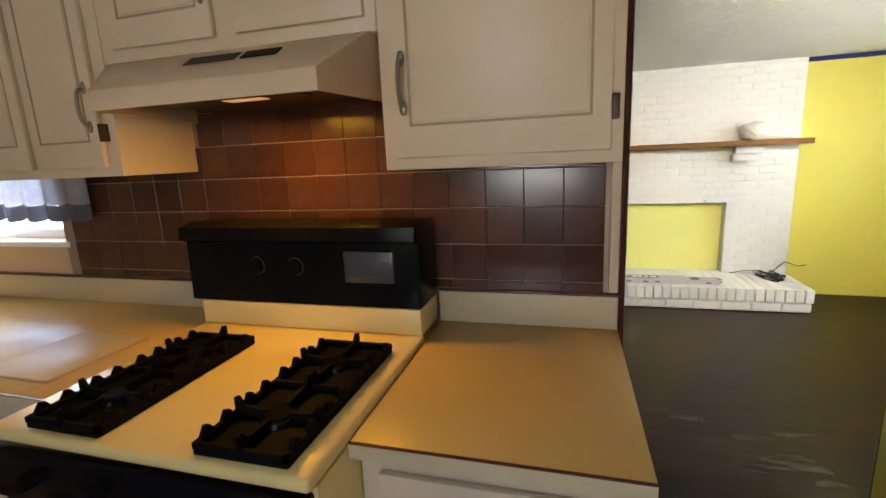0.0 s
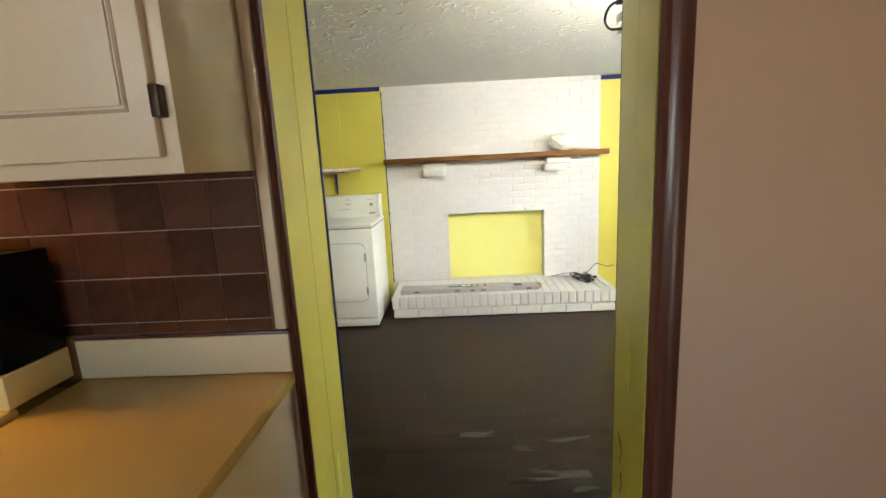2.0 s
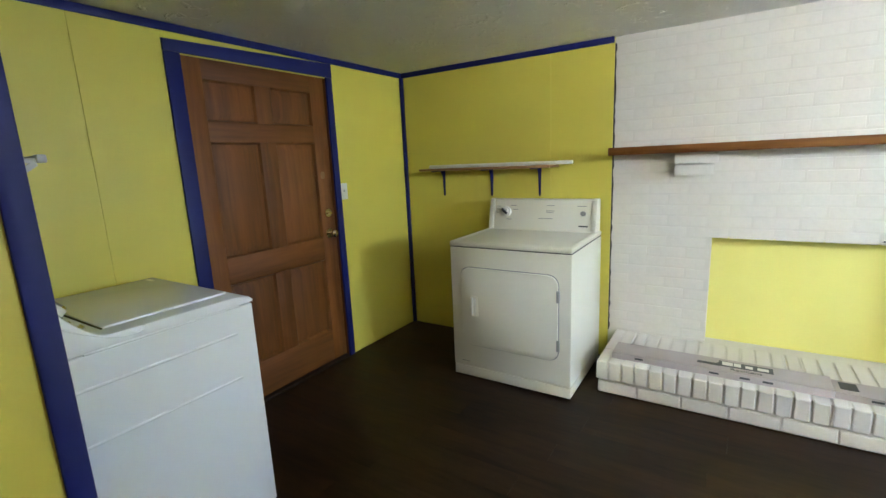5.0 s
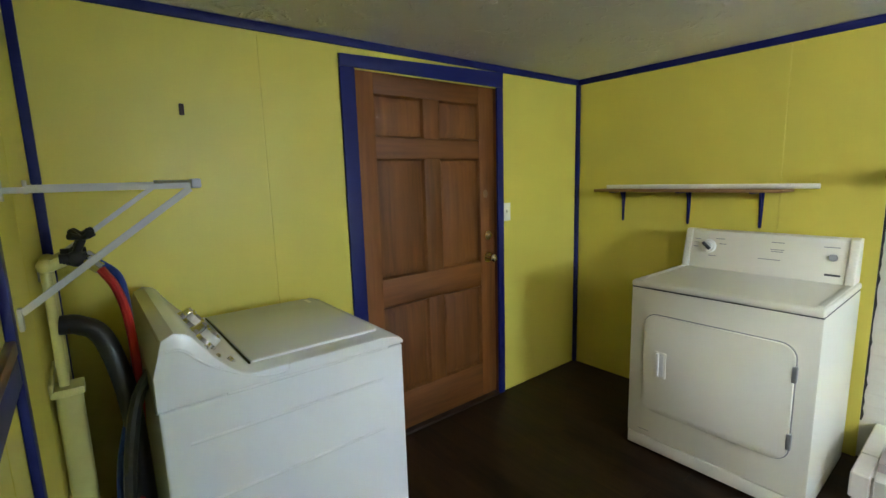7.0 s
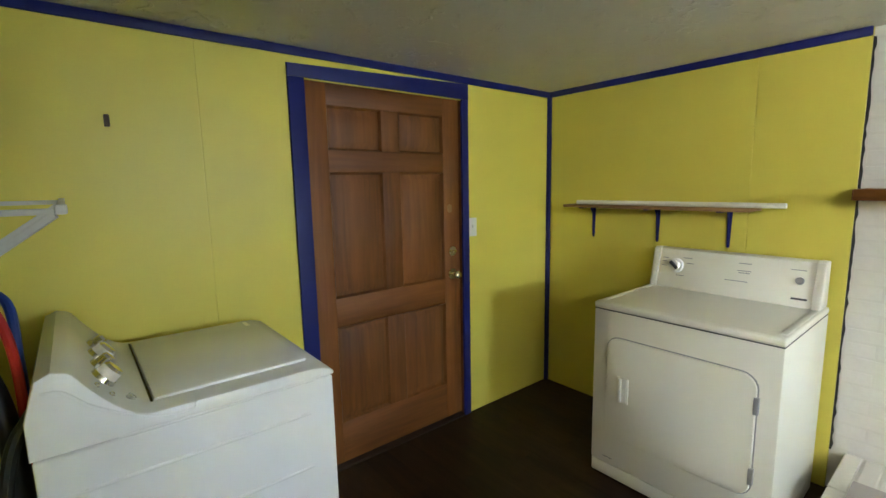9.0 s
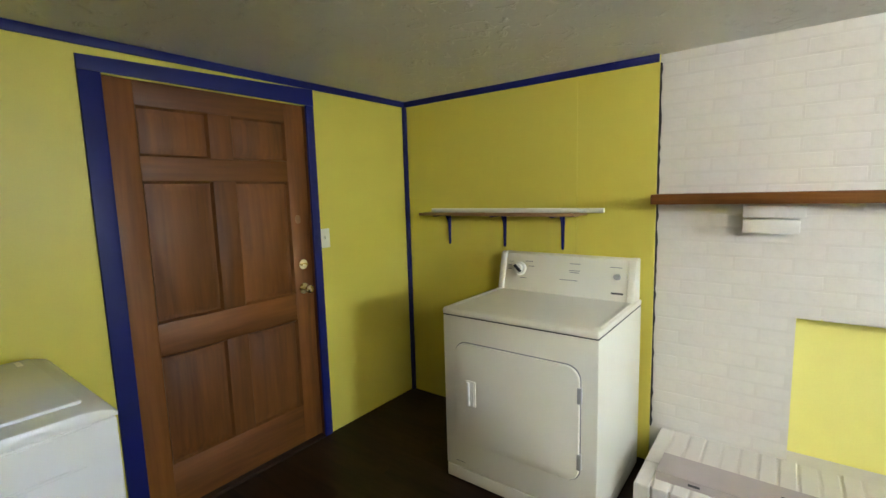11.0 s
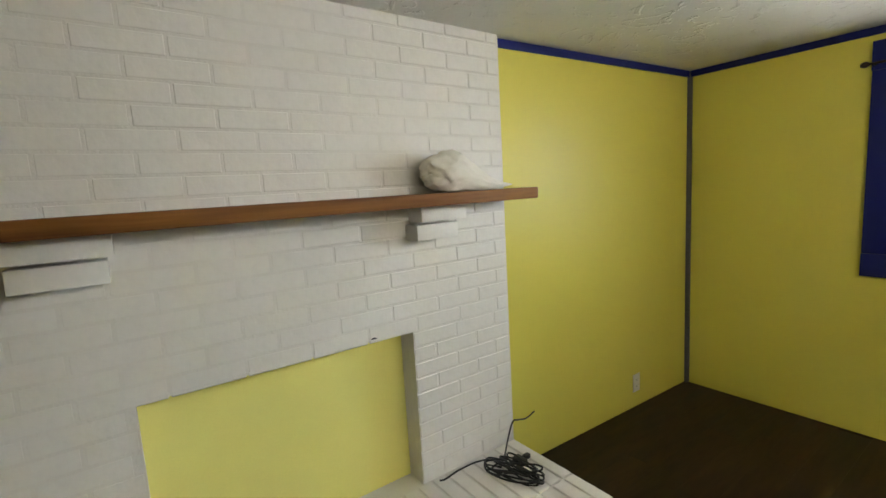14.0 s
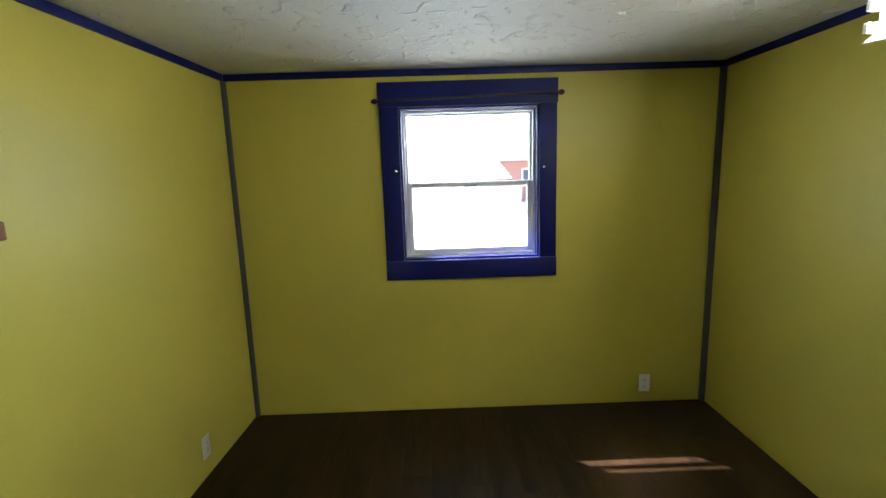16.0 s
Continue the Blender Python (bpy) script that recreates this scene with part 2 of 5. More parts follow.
GRASS = mat("pale_gravel_yard", (0.50, 0.49, 0.46), 0.9, vary=0.15, size=2, bump=0.4)
REDBRICK = mat("pink_red_brick_wall", (0.35, 0.16, 0.12), 0.8, vary=0.2, size=5)
ROOFING = mat("grey_roof_shingle", (0.12, 0.12, 0.125), 0.85, vary=0.25, size=10)
CARPAINT = mat("blue_grey_car_paint", (0.26, 0.30, 0.36), 0.25, coat=0.5)
SIDING = mat("white_siding", (0.66, 0.66, 0.63), 0.6)



def dust(name, col, stretch, lo, hi):
    """A thin smear of pale dust with gaps in it."""
    m = mat(name, col, 0.85, vary=0.15, size=9)
    n, k = m.node_tree.nodes, m.node_tree.links
    co, mp, t, cr = n.new("ShaderNodeTexCoord"), n.new("ShaderNodeMapping"), n.new("ShaderNodeTexNoise"), n.new("ShaderNodeValToRGB")
    mp.inputs["Scale"].default_value = stretch
    t.inputs["Scale"].default_value, t.inputs["Detail"].default_value = 1.0, 6
    cr.color_ramp.elements[0].position, cr.color_ramp.elements[1].position = lo, hi
    cr.color_ramp.elements[0].color, cr.color_ramp.elements[1].color = (0, 0, 0, 1), (0.42, 0.42, 0.42, 1)
    k.new(co.outputs["Object"], mp.inputs["Vector"])
    k.new(mp.outputs[0], t.inputs["Vector"])
    k.new(t.outputs[0], cr.inputs[0])
    k.new(cr.outputs[0], n["Principled BSDF"].inputs["Alpha"])
    return m


DUST = dust("pale_floor_dust", (0.42, 0.41, 0.39), (6, 22, 6), 0.44, 0.76)
SCUFF = mat("brown_scuff", (0.16, 0.11, 0.02), 0.7, vary=0.3, size=40)

# ---- helpers for building ----


def box(bm, x0, x1, y0, y1, z0, z1, bevel=0.0, seg=2):
    c = bmesh.ops.create_cube(bm, size=1.0)["verts"]
    for v in c:
        v.co = ((x0 + x1) / 2 + v.co.x * (x1 - x0), (y0 + y1) / 2 + v.co.y * (y1 - y0), (z0 + z1) / 2 + v.co.z * (z1 - z0))
    if bevel:
        es = list({e for v in c for e in v.link_edges})
        bmesh.ops.bevel(bm, geom=es, offset=bevel, segments=seg, profile=0.5, affect="EDGES", clamp_overlap=True)
    return bm


def rod(bm, a, b, r, r2=None, seg=14):
    a, b = Vector(a), Vector(b)
    d = b - a
    m = Matrix.Translation((a + b) / 2) @ d.to_track_quat("Z", "Y").to_matrix().to_4x4()
    bmesh.ops.create_cone(bm, cap_ends=True, segments=seg, radius1=r, radius2=r if r2 is None else r2, depth=d.length, matrix=m)
    return bm


def ball(bm, c, r, s=(1, 1, 1), u=14, v=9):
    bmesh.ops.create_uvsphere(bm, u_segments=u, v_segments=v, radius=r, matrix=Matrix.Translation(c) @ Matrix.Diagonal((*s, 1)))
    return bm


def sweep(bm, pts, r, seg=8, steps=8):
    """A round hose along a smooth line through pts."""
    p = [Vector(q) for q in pts]
    p = [2 * p[0] - p[1]] + p + [2 * p[-1] - p[-2]]
    line = []
    for i in range(1, len(p) - 2):
        for s in range(steps):
            t = s / steps
            a, b, c, d = p[i - 1 : i + 3]
            line.append(0.5 * (2 * b + (c - a) * t + (2 * a - 5 * b + 4 * c - d) * t * t + (3 * b - a - 3 * c + d) * t**3))
    line.append(p[-2])
    rings, up = [], Vector((0.13, 0.21, 0.97))
    for i, q in enumerate(line):
        d = (line[min(i + 1, len(line) - 1)] - line[max(i - 1, 0)]).normalized()
        u = d.cross(up)
        u = u.normalized() if u.length > 1e-4 else d.orthogonal().normalized()
        w = u.cross(d).normalized()
        up = w
        rings.append([bm.verts.new(q + r * (math.cos(6.28318 * j / seg) * u + math.sin(6.28318 * j / seg) * w)) for j in range(seg)])
    for a, b in zip(rings, rings[1:]):
        for j in range(seg):
            bm.faces.new((a[j], a[(j + 1) % seg], b[(j + 1) % seg], b[j]))
    bm.faces.new(rings[0][::-1])
    bm.faces.new(rings[-1])
    return bm


def prism(bm, pts, axis, a, b, bevel=0.0):
    """The outline pts, drawn in the two other axes, drawn out along axis from a to b."""
    n = "xyz".index(axis)
    rings = []
    for w in (a, b):
        ring = []
        for u, v in pts:
            co = [u, v]
            co.insert(n, w)
            ring.append(bm.verts.new(co))
        rings.append(ring)
    k = len(pts)
    for j in range(k):
        bm.faces.new((rings[0][j], rings[0][(j + 1) % k], rings[1][(j + 1) % k], rings[1][j]))
    caps = [bm.faces.new(rings[0][::-1]), bm.faces.new(rings[1])]
    bmesh.ops.recalc_face_normals(bm, faces=bm.faces[:])
    if bevel:
        es = list({e for f in caps for e in f.edges})
        bmesh.ops.bevel(bm, geom=es, offset=bevel, segments=2, profile=0.5, affect="EDGES", clamp_overlap=True)
    return bm


def rounded(x0, x1, y0, y1, r, n=5):
    """The outline of a rectangle with round corners."""
    out = []
    for cx, cy, a0 in ((x1 - r, y1 - r, 0), (x0 + r, y1 - r, 90), (x0 + r, y0 + r, 180), (x1 - r, y0 + r, 270)):
        out += [(cx + r * math.cos(radians(a0 + 90 * i / n)), cy + r * math.sin(radians(a0 + 90 * i / n))) for i in range(n + 1)]
    return out


def mesh_of(bm, name, material, smooth=True):
    bmesh.ops.recalc_face_normals(bm, faces=bm.faces[:])
    me = bpy.data.meshes.new(name)
    bm.to_mesh(me)
    bm.free()
    me.materials.append(material)
    if smooth:
        me.polygons.foreach_set("use_smooth", [True] * len(me.polygons))
        me.set_sharp_from_angle(angle=radians(35))
    return me


def part(name, bm, material, parent, label=""):
    """One mesh, built at its place in the world, under a thing or a part."""
    ob = new(name, mesh_of(bm, name, material))
    ob.parent = parent
    ob.matrix_parent_inverse = root_pose(parent).inverted()
    return tagged(ob, label)


def root_pose(ob):
    m = ob.matrix_basis.copy()
    while ob.parent:
        m = ob.parent.matrix_basis @ ob.matrix_parent_inverse @ m
        ob = ob.parent
    return m


def thing(name, at, label, category, group=""):
    e = new(name)
    e.empty_display_size = 0.05
    e.location = at
    e.matrix_basis = Matrix.Translation(at)
    return tagged(e, label, category, group)


def solid(name, bm, material, label, category, group="", kind=""):
    """A thing, or a piece of the setting, that is one mesh."""
    return tagged(new(name, mesh_of(bm, name, material)), label, category, group, kind)


def B(*a, **k):
    return box(bmesh.new(), *a, **k)


def R(*a, **k):
    return rod(bmesh.new(), *a, **k)


def wall_with_hole(name, axis, at0, at1, u0, u1, z0, z1, holes, material, label):
    """A wall slab across `axis`; holes are (u0, u1, z0, z1) and go right through it."""
    bm = bmesh.new()
    us = sorted({u0, u1, *[h[0] for h in holes], *[h[1] for h in holes]})
    zs = sorted({z0, z1, *[h[2] for h in holes], *[h[3] for h in holes]})
    for a, b in zip(us, us[1:]):
        for c, d in zip(zs, zs[1:]):
            if any(h[0] <= a and b <= h[1] and h[2] <= c and d <= h[3] for h in holes):
                continue
            if axis == "x":
                box(bm, at0, at1, a, b, c, d)
            else:
                box(bm, a, b, at0, at1, c, d)
    bmesh.ops.remove_doubles(bm, verts=bm.verts[:], dist=1e-5)
    seen = {}
    for f in bm.faces:
        seen.setdefault(tuple(round(q, 4) for q in f.calc_center_median()), []).append(f)
    bmesh.ops.delete(bm, geom=[f for fs in seen.values() if len(fs) > 1 for f in fs], context="FACES")
    return solid(name, bm, material, label, "wall", kind="structure")


# ---- the setting ----
ZC, KZ = 2.137, 2.30          # ceilings of the laundry room and of the kitchen
SA, SB, KY = -0.05, 0.055, -0.43   # laundry faces of the south wall, west and east of the passage, and its kitchen face
JL, JR = 1.955, 2.949         # sides of the passage

floor = solid("floor", B(-0.15, 5.62, -0.20, 3.20, -0.14, -0.006), SUBFLOOR, "dark brown wood-look plank floor of the laundry room", "floor", kind="structure")
solid("kitchen_floor", B(-1.75, 4.35, -3.55, -0.20, -0.14, -0.004), KFLOOR, "brown sheet vinyl kitchen floor", "floor", kind="structure")
solid("ceiling", B(-0.15, 5.62, -0.20, 3.20, ZC, ZC + 0.12), CEIL, "off-white ceiling with trowelled plaster texture", "ceiling", kind="structure")
solid("kitchen_ceiling", B(-1.75, 4.35, -3.55, -0.20, KZ, KZ + 0.12), KCEIL, "plain kitchen ceiling plaster", "ceiling", kind="structure")

west = wall_with_hole("wall_west", "x", -0.15, -0.004, -0.20, 3.15, 0, ZC, [(1.172, 2.152, 0, 2.015)], YELLOW, "bright yellow panelled wall with the back door")
north_a = wall_with_hole("wall_north", "y", 3.004, 3.16, -0.004, 1.69, 0, ZC, [], YELLOW, "bright yellow panelled wall behind the dryer")
NEY = 3.068                   # the wall east of the chimney runs back a little towards it
north_b = solid("wall_north_east", prism(bmesh.new(), [(3.79, NEY + 0.004), (5.474, 3.004), (5.474, 3.16), (3.79, 3.16)], "z", 0, ZC), YELLOW, "bright yellow panelled wall beside the fireplace", "wall", kind="structure")
east = wall_with_hole("wall_east", "x", 5.474, 5.62, -0.20, 3.16, 0, ZC, [(1.147, 1.985, 1.005, 1.925)], YELLOW, "bright yellow wall with a blue-framed window")
south_a = wall_with_hole("wall_south", "y", -0.198, SA - 0.004, -0.004, JL - 0.004, 0, ZC, [], YELLOW, "bright yellow panelled wall behind the washer")
south_b = wall_with_hole("wall_south_east", "y", -0.198, SB - 0.004, JR + 0.004, 5.474, 0, ZC, [], YELLOW, "bright yellow wall beside the passage")
solid("passage_header", B(JL - 0.004, JR + 0.004, -0.198, SA - 0.004, 2.08, ZC), YELLOW, "yellow header over the passage to the kitchen", "wall", kind="structure")
wall_with_hole("kitchen_wall_north", "y", KY, -0.2, -1.6, 4.2, 0, KZ, [(-1.20, -0.25, 1.15, 1.95), (JL - 0.004, JR - 0.034, 0, 2.08)], BEIGEWALL, "pinkish beige kitchen wall beside the passage")
wall_with_hole("kitchen_wall_west", "x", -1.75, -1.6, -3.4, -0.2, 0, KZ, [], BEIGEWALL, "plain beige kitchen wall")
wall_with_hole("kitchen_wall_east", "x", 4.2, 4.35, -3.4, -0.2, 0, KZ, [], BEIGEWALL, "plain beige kitchen wall")
wall_with_hole("kitchen_wall_south", "y", -3.55, -3.4, -1.75, 4.35, 0, KZ, [(1.1, 1.9, 1.1, 1.9)], BEIGEWALL, "plain beige kitchen wall with a window opening")


def panels(parent, axis, face, inward, cells):
    """Sheets of wall panelling, 4 mm thick, with a narrow groove between neighbours."""
    for u0, u1, z0, z1 in cells:
        a, b = sorted((face, face - inward * 0.004))
        bm = B(a, b, u0, u1, z0, z1, bevel=0.0012, seg=1) if axis == "x" else B(u0, u1, a, b, z0, z1, bevel=0.0012, seg=1)
        part("panel", bm, YELLOW, parent)


panels(west, "x", 0.0, 1, [(SA + 0.01, 0.729, 0.004, ZC), (0.732, 1.10, 0.004, ZC), (1.10, 2.20, 2.0, ZC), (2.20, 2.99, 0.004, ZC)])
panels(north_a, "y", 3.0, -1, [(0.01, 1.276, 0.004, ZC), (1.280, 1.69, 0.004, ZC)])
part("panel", prism(bmesh.new(), [(3.79, NEY), (5.46, 3.0), (5.46, 3.004), (3.79, NEY + 0.004)], "z", 0.004, ZC), YELLOW, north_b)
panels(east, "x", 5.47, -1, [(SB + 0.01, 1.147, 0.004, ZC), (1.985, 2.99, 0.004, ZC), (1.147, 1.985, 0.004, 1.005), (1.147, 1.985, 1.925, ZC)])
panels(south_a, "y", SA, 1, [(0.01, 0.61, 0.004, ZC), (0.613, 0.93, 0.004, ZC), (0.933, 1.22, 0.004, ZC), (1.223, JL - 0.004, 0.004, ZC)])
panels(south_b, "y", SB, 1, [(JR + 0.004, 4.10, 0.004, ZC), (4.1015, 5.46, 0.004, ZC)])
jamb_a = solid("passage_jamb_west", B(JL - 0.003, JL - 0.001, KY + 0.002, SA - 0.001, 0.004, 2.08), YELLOW, "yellow panelled side of the passage", "wall", kind="structure")
jamb_b = solid("passage_jamb_east", prism(bmesh.new(), [(JR + 0.004, SB - 0.001), (JR - 0.003, SB - 0.001), (JR - 0.094, KY + 0.002), (JR - 0.030, KY + 0.002)], "z", 0.004, 2.08), YELLOW, "yellow panelled side of the passage with scuffs", "wall", kind="structure")
for y0, y1 in ((KY + 0.004, -0.212), (-0.209, SB)):
    x0, x1 = (JR - 0.0925 + 0.0897 * (y - KY - 0.002) / (SB - KY - 0.003) for y in (y0, y1))
    part("panel", prism(bmesh.new(), [(x0, y0), (x1, y1), (x1 - 0.004, y1), (x0 - 0.004, y0)], "z", 0.004, 2.08), YELLOW, jamb_b)
panels(jamb_a, "x", JL + 0.003, 1, [(KY + 0.004, -0.222, 0.004, 2.08), (-0.219, SA, 0.004, 2.08)])

# scuffs on the lower part of the passage's sides
rng = random.Random(21)
for y, z, h, lean in ((-0.125, 0.385, 0.075, 0.035), (-0.105, 0.345, 0.05, -0.01), (-0.14, 0.27, 0.06, 0.012), (-0.118, 0.235, 0.05, -0.02), (-0.155, 0.19, 0.03, 0.01)):
    xs = JR - 0.0925 + 0.0897 * (y - KY - 0.002) / (SB - KY - 0.003) - 0.0045
    pts = [(y, z), (y + 0.007, z + h * 0.45), (y + lean + 0.004, z + h), (y + lean - 0.003, z + h * 0.9), (y - 0.006, z + h * 0.4)]
    part("scuff", prism(bmesh.new(), pts, "x", xs, xs + 0.003), SCUFF, jamb_b, "small brown scuff mark")

part("pale_patch", prism(bmesh.new(), rounded(-0.195, -0.165, 0.31, 0.47, 0.014), "x", JL + 0.0028, JL + 0.0036), PANELYELLOW, jamb_a, "pale rubbed patch")

# the painted brick chimney wall, with its fireplace opening closed by a yellow sheet
BX0, BX1, BY, FX0, FX1, FZ0, FZ1 = 1.705, 3.786, 3.020, 2.285, 3.245, 0.20, 0.903
brickwall = wall_with_hole("brick_chimney_wall", "y", BY + 0.0028, 3.128, BX0 - 0.015, BX1 + 0.003, 0, ZC, [(FX0, FX1, FZ0, FZ1)], MORTAR, "white-painted brick chimney wall with a closed fireplace")
solid("fireplace_back_panel", B(FX0 - 0.05, FX1 + 0.05, 3.130, 3.15, FZ0 - 0.05, FZ1 + 0.05), PANELYELLOW, "yellow painted sheet closing the fireplace opening", "panel", kind="structure")
solid("fireplace_lintel", B(FX0 - 0.0, FX1 + 0.0, BY + 0.002, 3.12, FZ1 - 0.010, FZ1 - 0.002), MORTAR, "thin white steel lintel over the fireplace", "lintel", kind="structure")

part("soot_chip", prism(bmesh.new(), [(3.052, 0.901), (3.078, 0.901), (3.072, 0.906), (3.060, 0.908)], "y", BY - 0.003, BY + 0.004), GAPDARK, brickwall, "small dark chip over the fireplace")

# blue trim
trim = thing("trim", (0, 0, ZC), "dark blue painted wooden trim strips along ceiling and corners", "trim")
tagged(trim, kind="structure")
CZ = 2.098
for a in (
    (0.0, 0.012, SA + 0.012, 2.988, CZ, ZC), (0.0, 1.69, 2.988, 3.0, CZ, ZC),
    (5.458, 5.47, SB + 0.012, 2.988, CZ, ZC), (0.0, JL, SA, SA + 0.012, CZ, ZC), (JR, 5.47, SB, SB + 0.012, CZ, ZC),
    (JL + 0.001, JR - 0.001, SA, SA + 0.012, 2.08, ZC), (1.08, 1.60, SA, SA + 0.012, 1.40, 1.52), (1.08, 1.60, SA, SA + 0.012, 1.155, 1.205),
):
    part("ceiling_strip", B(*a, bevel=0.003), BLUE, trim)
part("ceiling_strip", prism(bmesh.new(), [(3.79, NEY - 0.012), (5.457, 2.988), (5.457, 3.0), (3.79, NEY)], "z", CZ, ZC, bevel=0.002), BLUE, trim)
for a in (
    (0.0, 0.026, 2.974, 3.0, 0.004, CZ), (5.444, 5.47, 2.974, 3.0, 0.004, CZ), (5.440, 5.47, SB, SB + 0.03, 0.004, CZ),
    (0.0, 0.028, SA, SA + 0.028, 0.004, CZ), (1.045, 1.079, SA, SA + 0.014, 0.004, CZ),
    (JL - 0.032, JL + 0.004, SA, SA + 0.006, 0.004, 2.08), (JR - 0.004, JR + 0.032, SB, SB + 0.006, 0.004, 2.08),
    (JL + 0.003, JL + 0.007, SA - 0.012, SA + 0.006, 0.004, 2.08), (JR - 0.007, JR - 0.003, SB - 0.010, SB + 0.006, 0.004, 2.08),
):
    part("corner_strip", B(*a, bevel=0.003), GREYTRIM if a[0] > 5.4 else GAPDARK if abs(a[0] - JR) < 0.01 else BLUE, trim, "grey corner strip" if a[0] > 5.4 else "")
rng = random.Random(8)
edge = [(1.6985 + rng.uniform(-0.003, 0.005), 0.2 + i * 0.0316) for i in range(61)]
part("joint_filler", prism(bmesh.new(), [(1.691, CZ), (1.691, 0.2)] + edge, "y", 3.010, 3.0185), GAPDARK, trim, "dark ragged joint beside the bricks")

solid("ledge_board", B(1.085, 1.40, SA, SA + 0.014, 1.207, 1.232, bevel=0.003), CASING, "short brown stained ledge board on blue trim", "shelf")

# red-brown moulded casing on the kitchen side of the passage
casing = thing("passage_casing", (JR, KY, 0), "red-brown stained wooden door casing round the passage", "trim")
tagged(casing, kind="structure")
for x, s in ((JR - 0.096, 1), (JL + 0.020, -1)):
    w = 0.072 if s > 0 else 0.020
    prof = [(x, KY - 0.002), (x, KY - 0.010), (x + s * w * 0.12, KY - 0.017), (x + s * w * 0.30, KY - 0.013), (x + s * w * 0.45, KY - 0.020), (x + s * w * 0.70, KY - 0.024), (x + s * w * 0.9, KY - 0.022), (x + s * w, KY - 0.016), (x + s * w, KY - 0.002)]
    part("upright", prism(bmesh.new(), prof, "z", 0.0, 2.12), CASING, casing)
part("head", B(JL - 0.015, JR - 0.022, KY - 0.020, KY - 0.002, 2.122, 2.19, bevel=0.004), CASING, casing)

# the back door in its blue frame
door = thing("door_1", (-0.04, 1.66, 0.02), "closed six-panel door of red-brown stained wood in a blue frame", "door")
tagged(door, kind="structure")
DX0, DX1, DY0, DY1 = -0.062, -0.020, 1.178, 2.147
ys = (DY0, DY0 + 0.118, 1.604, 1.718, DY1 - 0.122, DY1)
zs = (0.022, 0.25, 0.775, 0.93, 1.575, 1.685, 1.90, 2.003)
part("stile", B(DX0, DX1, ys[0], ys[1], zs[0], zs[-1], bevel=0.002), DOORWOOD, door)
part("stile", B(DX0, DX1, ys[4], ys[5], zs[0], zs[-1], bevel=0.002), DOORWOOD, door)
for a, b in ((0, 1), (2, 3), (4, 5), (6, 7)):
    part("rail", B(DX0, DX1 - 0.0005, ys[1], ys[4], zs[a], zs[b], bevel=0.0015), DOORRAIL, door)
for a, b in ((1, 2), (3, 4), (5, 6)):
    part("mullion", B(DX0, DX1 - 0.001, ys[2], ys[3], zs[a], zs[b], bevel=0.0015), DOORWOOD, door)
    for c, d in ((1, 2), (3, 4)):
        y0, y1, z0, z1 = ys[c], ys[d], zs[a], zs[b]
        bm = B(DX0 + 0.01, DX1 - 0.020, y0, y1, z0, z1)
        rings = []
        for g, x in ((0.0, DX1 - 0.001), (0.010, DX1 - 0.018), (0.018, DX1 - 0.018), (0.046, DX1 - 0.005)):
            rings.append([bm.verts.new((x, y, z)) for y, z in ((y0 + g, z0 + g), (y1 - g, z0 + g), (y1 - g, z1 - g), (y0 + g, z1 - g))])
        for p, q in zip(rings, rings[1:]):
            for j in range(4):
                bm.faces.new((p[j], p[(j + 1) % 4], q[(j + 1) % 4], q[j]))
        bm.faces.new(rings[-1])
        part("panel", bm, DOORWOOD, door)
bm = R((DX1, 2.080, 0.955), (DX1 + 0.006, 2.080, 0.955), 0.032)
rod(bm, (DX1 + 0.006, 2.080, 0.955), (DX1 + 0.040, 2.080, 0.955), 0.012)
ball(bm, (DX1 + 0.055, 2.080, 0.955), 0.027, (0.75, 1, 1))
part("door_handle", bm, BRASS, door, "polished brass door knob")
bm = R((DX1, 2.080, 1.098), (DX1 + 0.012, 2.080, 1.098), 0.029)
box(bm, DX1 + 0.012, DX1 + 0.03, 2.062, 2.098, 1.092, 1.104, bevel=0.003)
part("deadbolt", bm, BRASS, door, "polished brass deadbolt turn")
for z in (0.25, 1.05, 1.88):
    part("hinge", R((-0.012, 1.176, z - 0.04), (-0.012, 1.176, z + 0.04), 0.006), BRONZE, door)
part("old_lock_patch", prism(bmesh.new(), rounded(2.052, 2.088, 1.335, 1.385, 0.017), "x", DX1, DX1 + 0.0012), SHELFWOOD, door, "pale wood filler patch")
frame1 = thing("door_frame", (0, 1.65, 0), "dark blue painted flat casing round the back door", "door frame")
tagged(frame1, kind="structure")
part("casing_side", B(0.0, 0.016, 1.100, 1.178, 0.004, 2.005, bevel=0.003), BLUE, frame1)
part("casing_side", B(0.0, 0.016, 2.147, 2.200, 0.004, 2.005, bevel=0.003), BLUE, frame1)
bm = prism(bmesh.new(), [(1.100, 2.006), (2.200, 2.006), (2.200, 2.096), (1.100, 2.062)], "x", 0.0, 0.017, bevel=0.002)
part("casing_head", bm, BLUE, frame1)
for a in ((-0.15, -0.002, 1.172, 1.177, 0.0, 2.015), (-0.15, -0.002, 2.148, 2.152, 0.0, 2.015), (-0.15, -0.002, 1.177, 2.148, 2.006, 2.015)):
    part("jamb", B(*a), DOORWOOD, frame1)
part("stop", B(-0.075, -0.064, 1.177, 2.148, 1.985, 2.006), DOORWOOD, frame1)
part("threshold", B(-0.15, 0.012, 1.177, 2.148, 0.0, 0.018, bevel=0.004), BRONZE, frame1, "worn dark metal threshold")
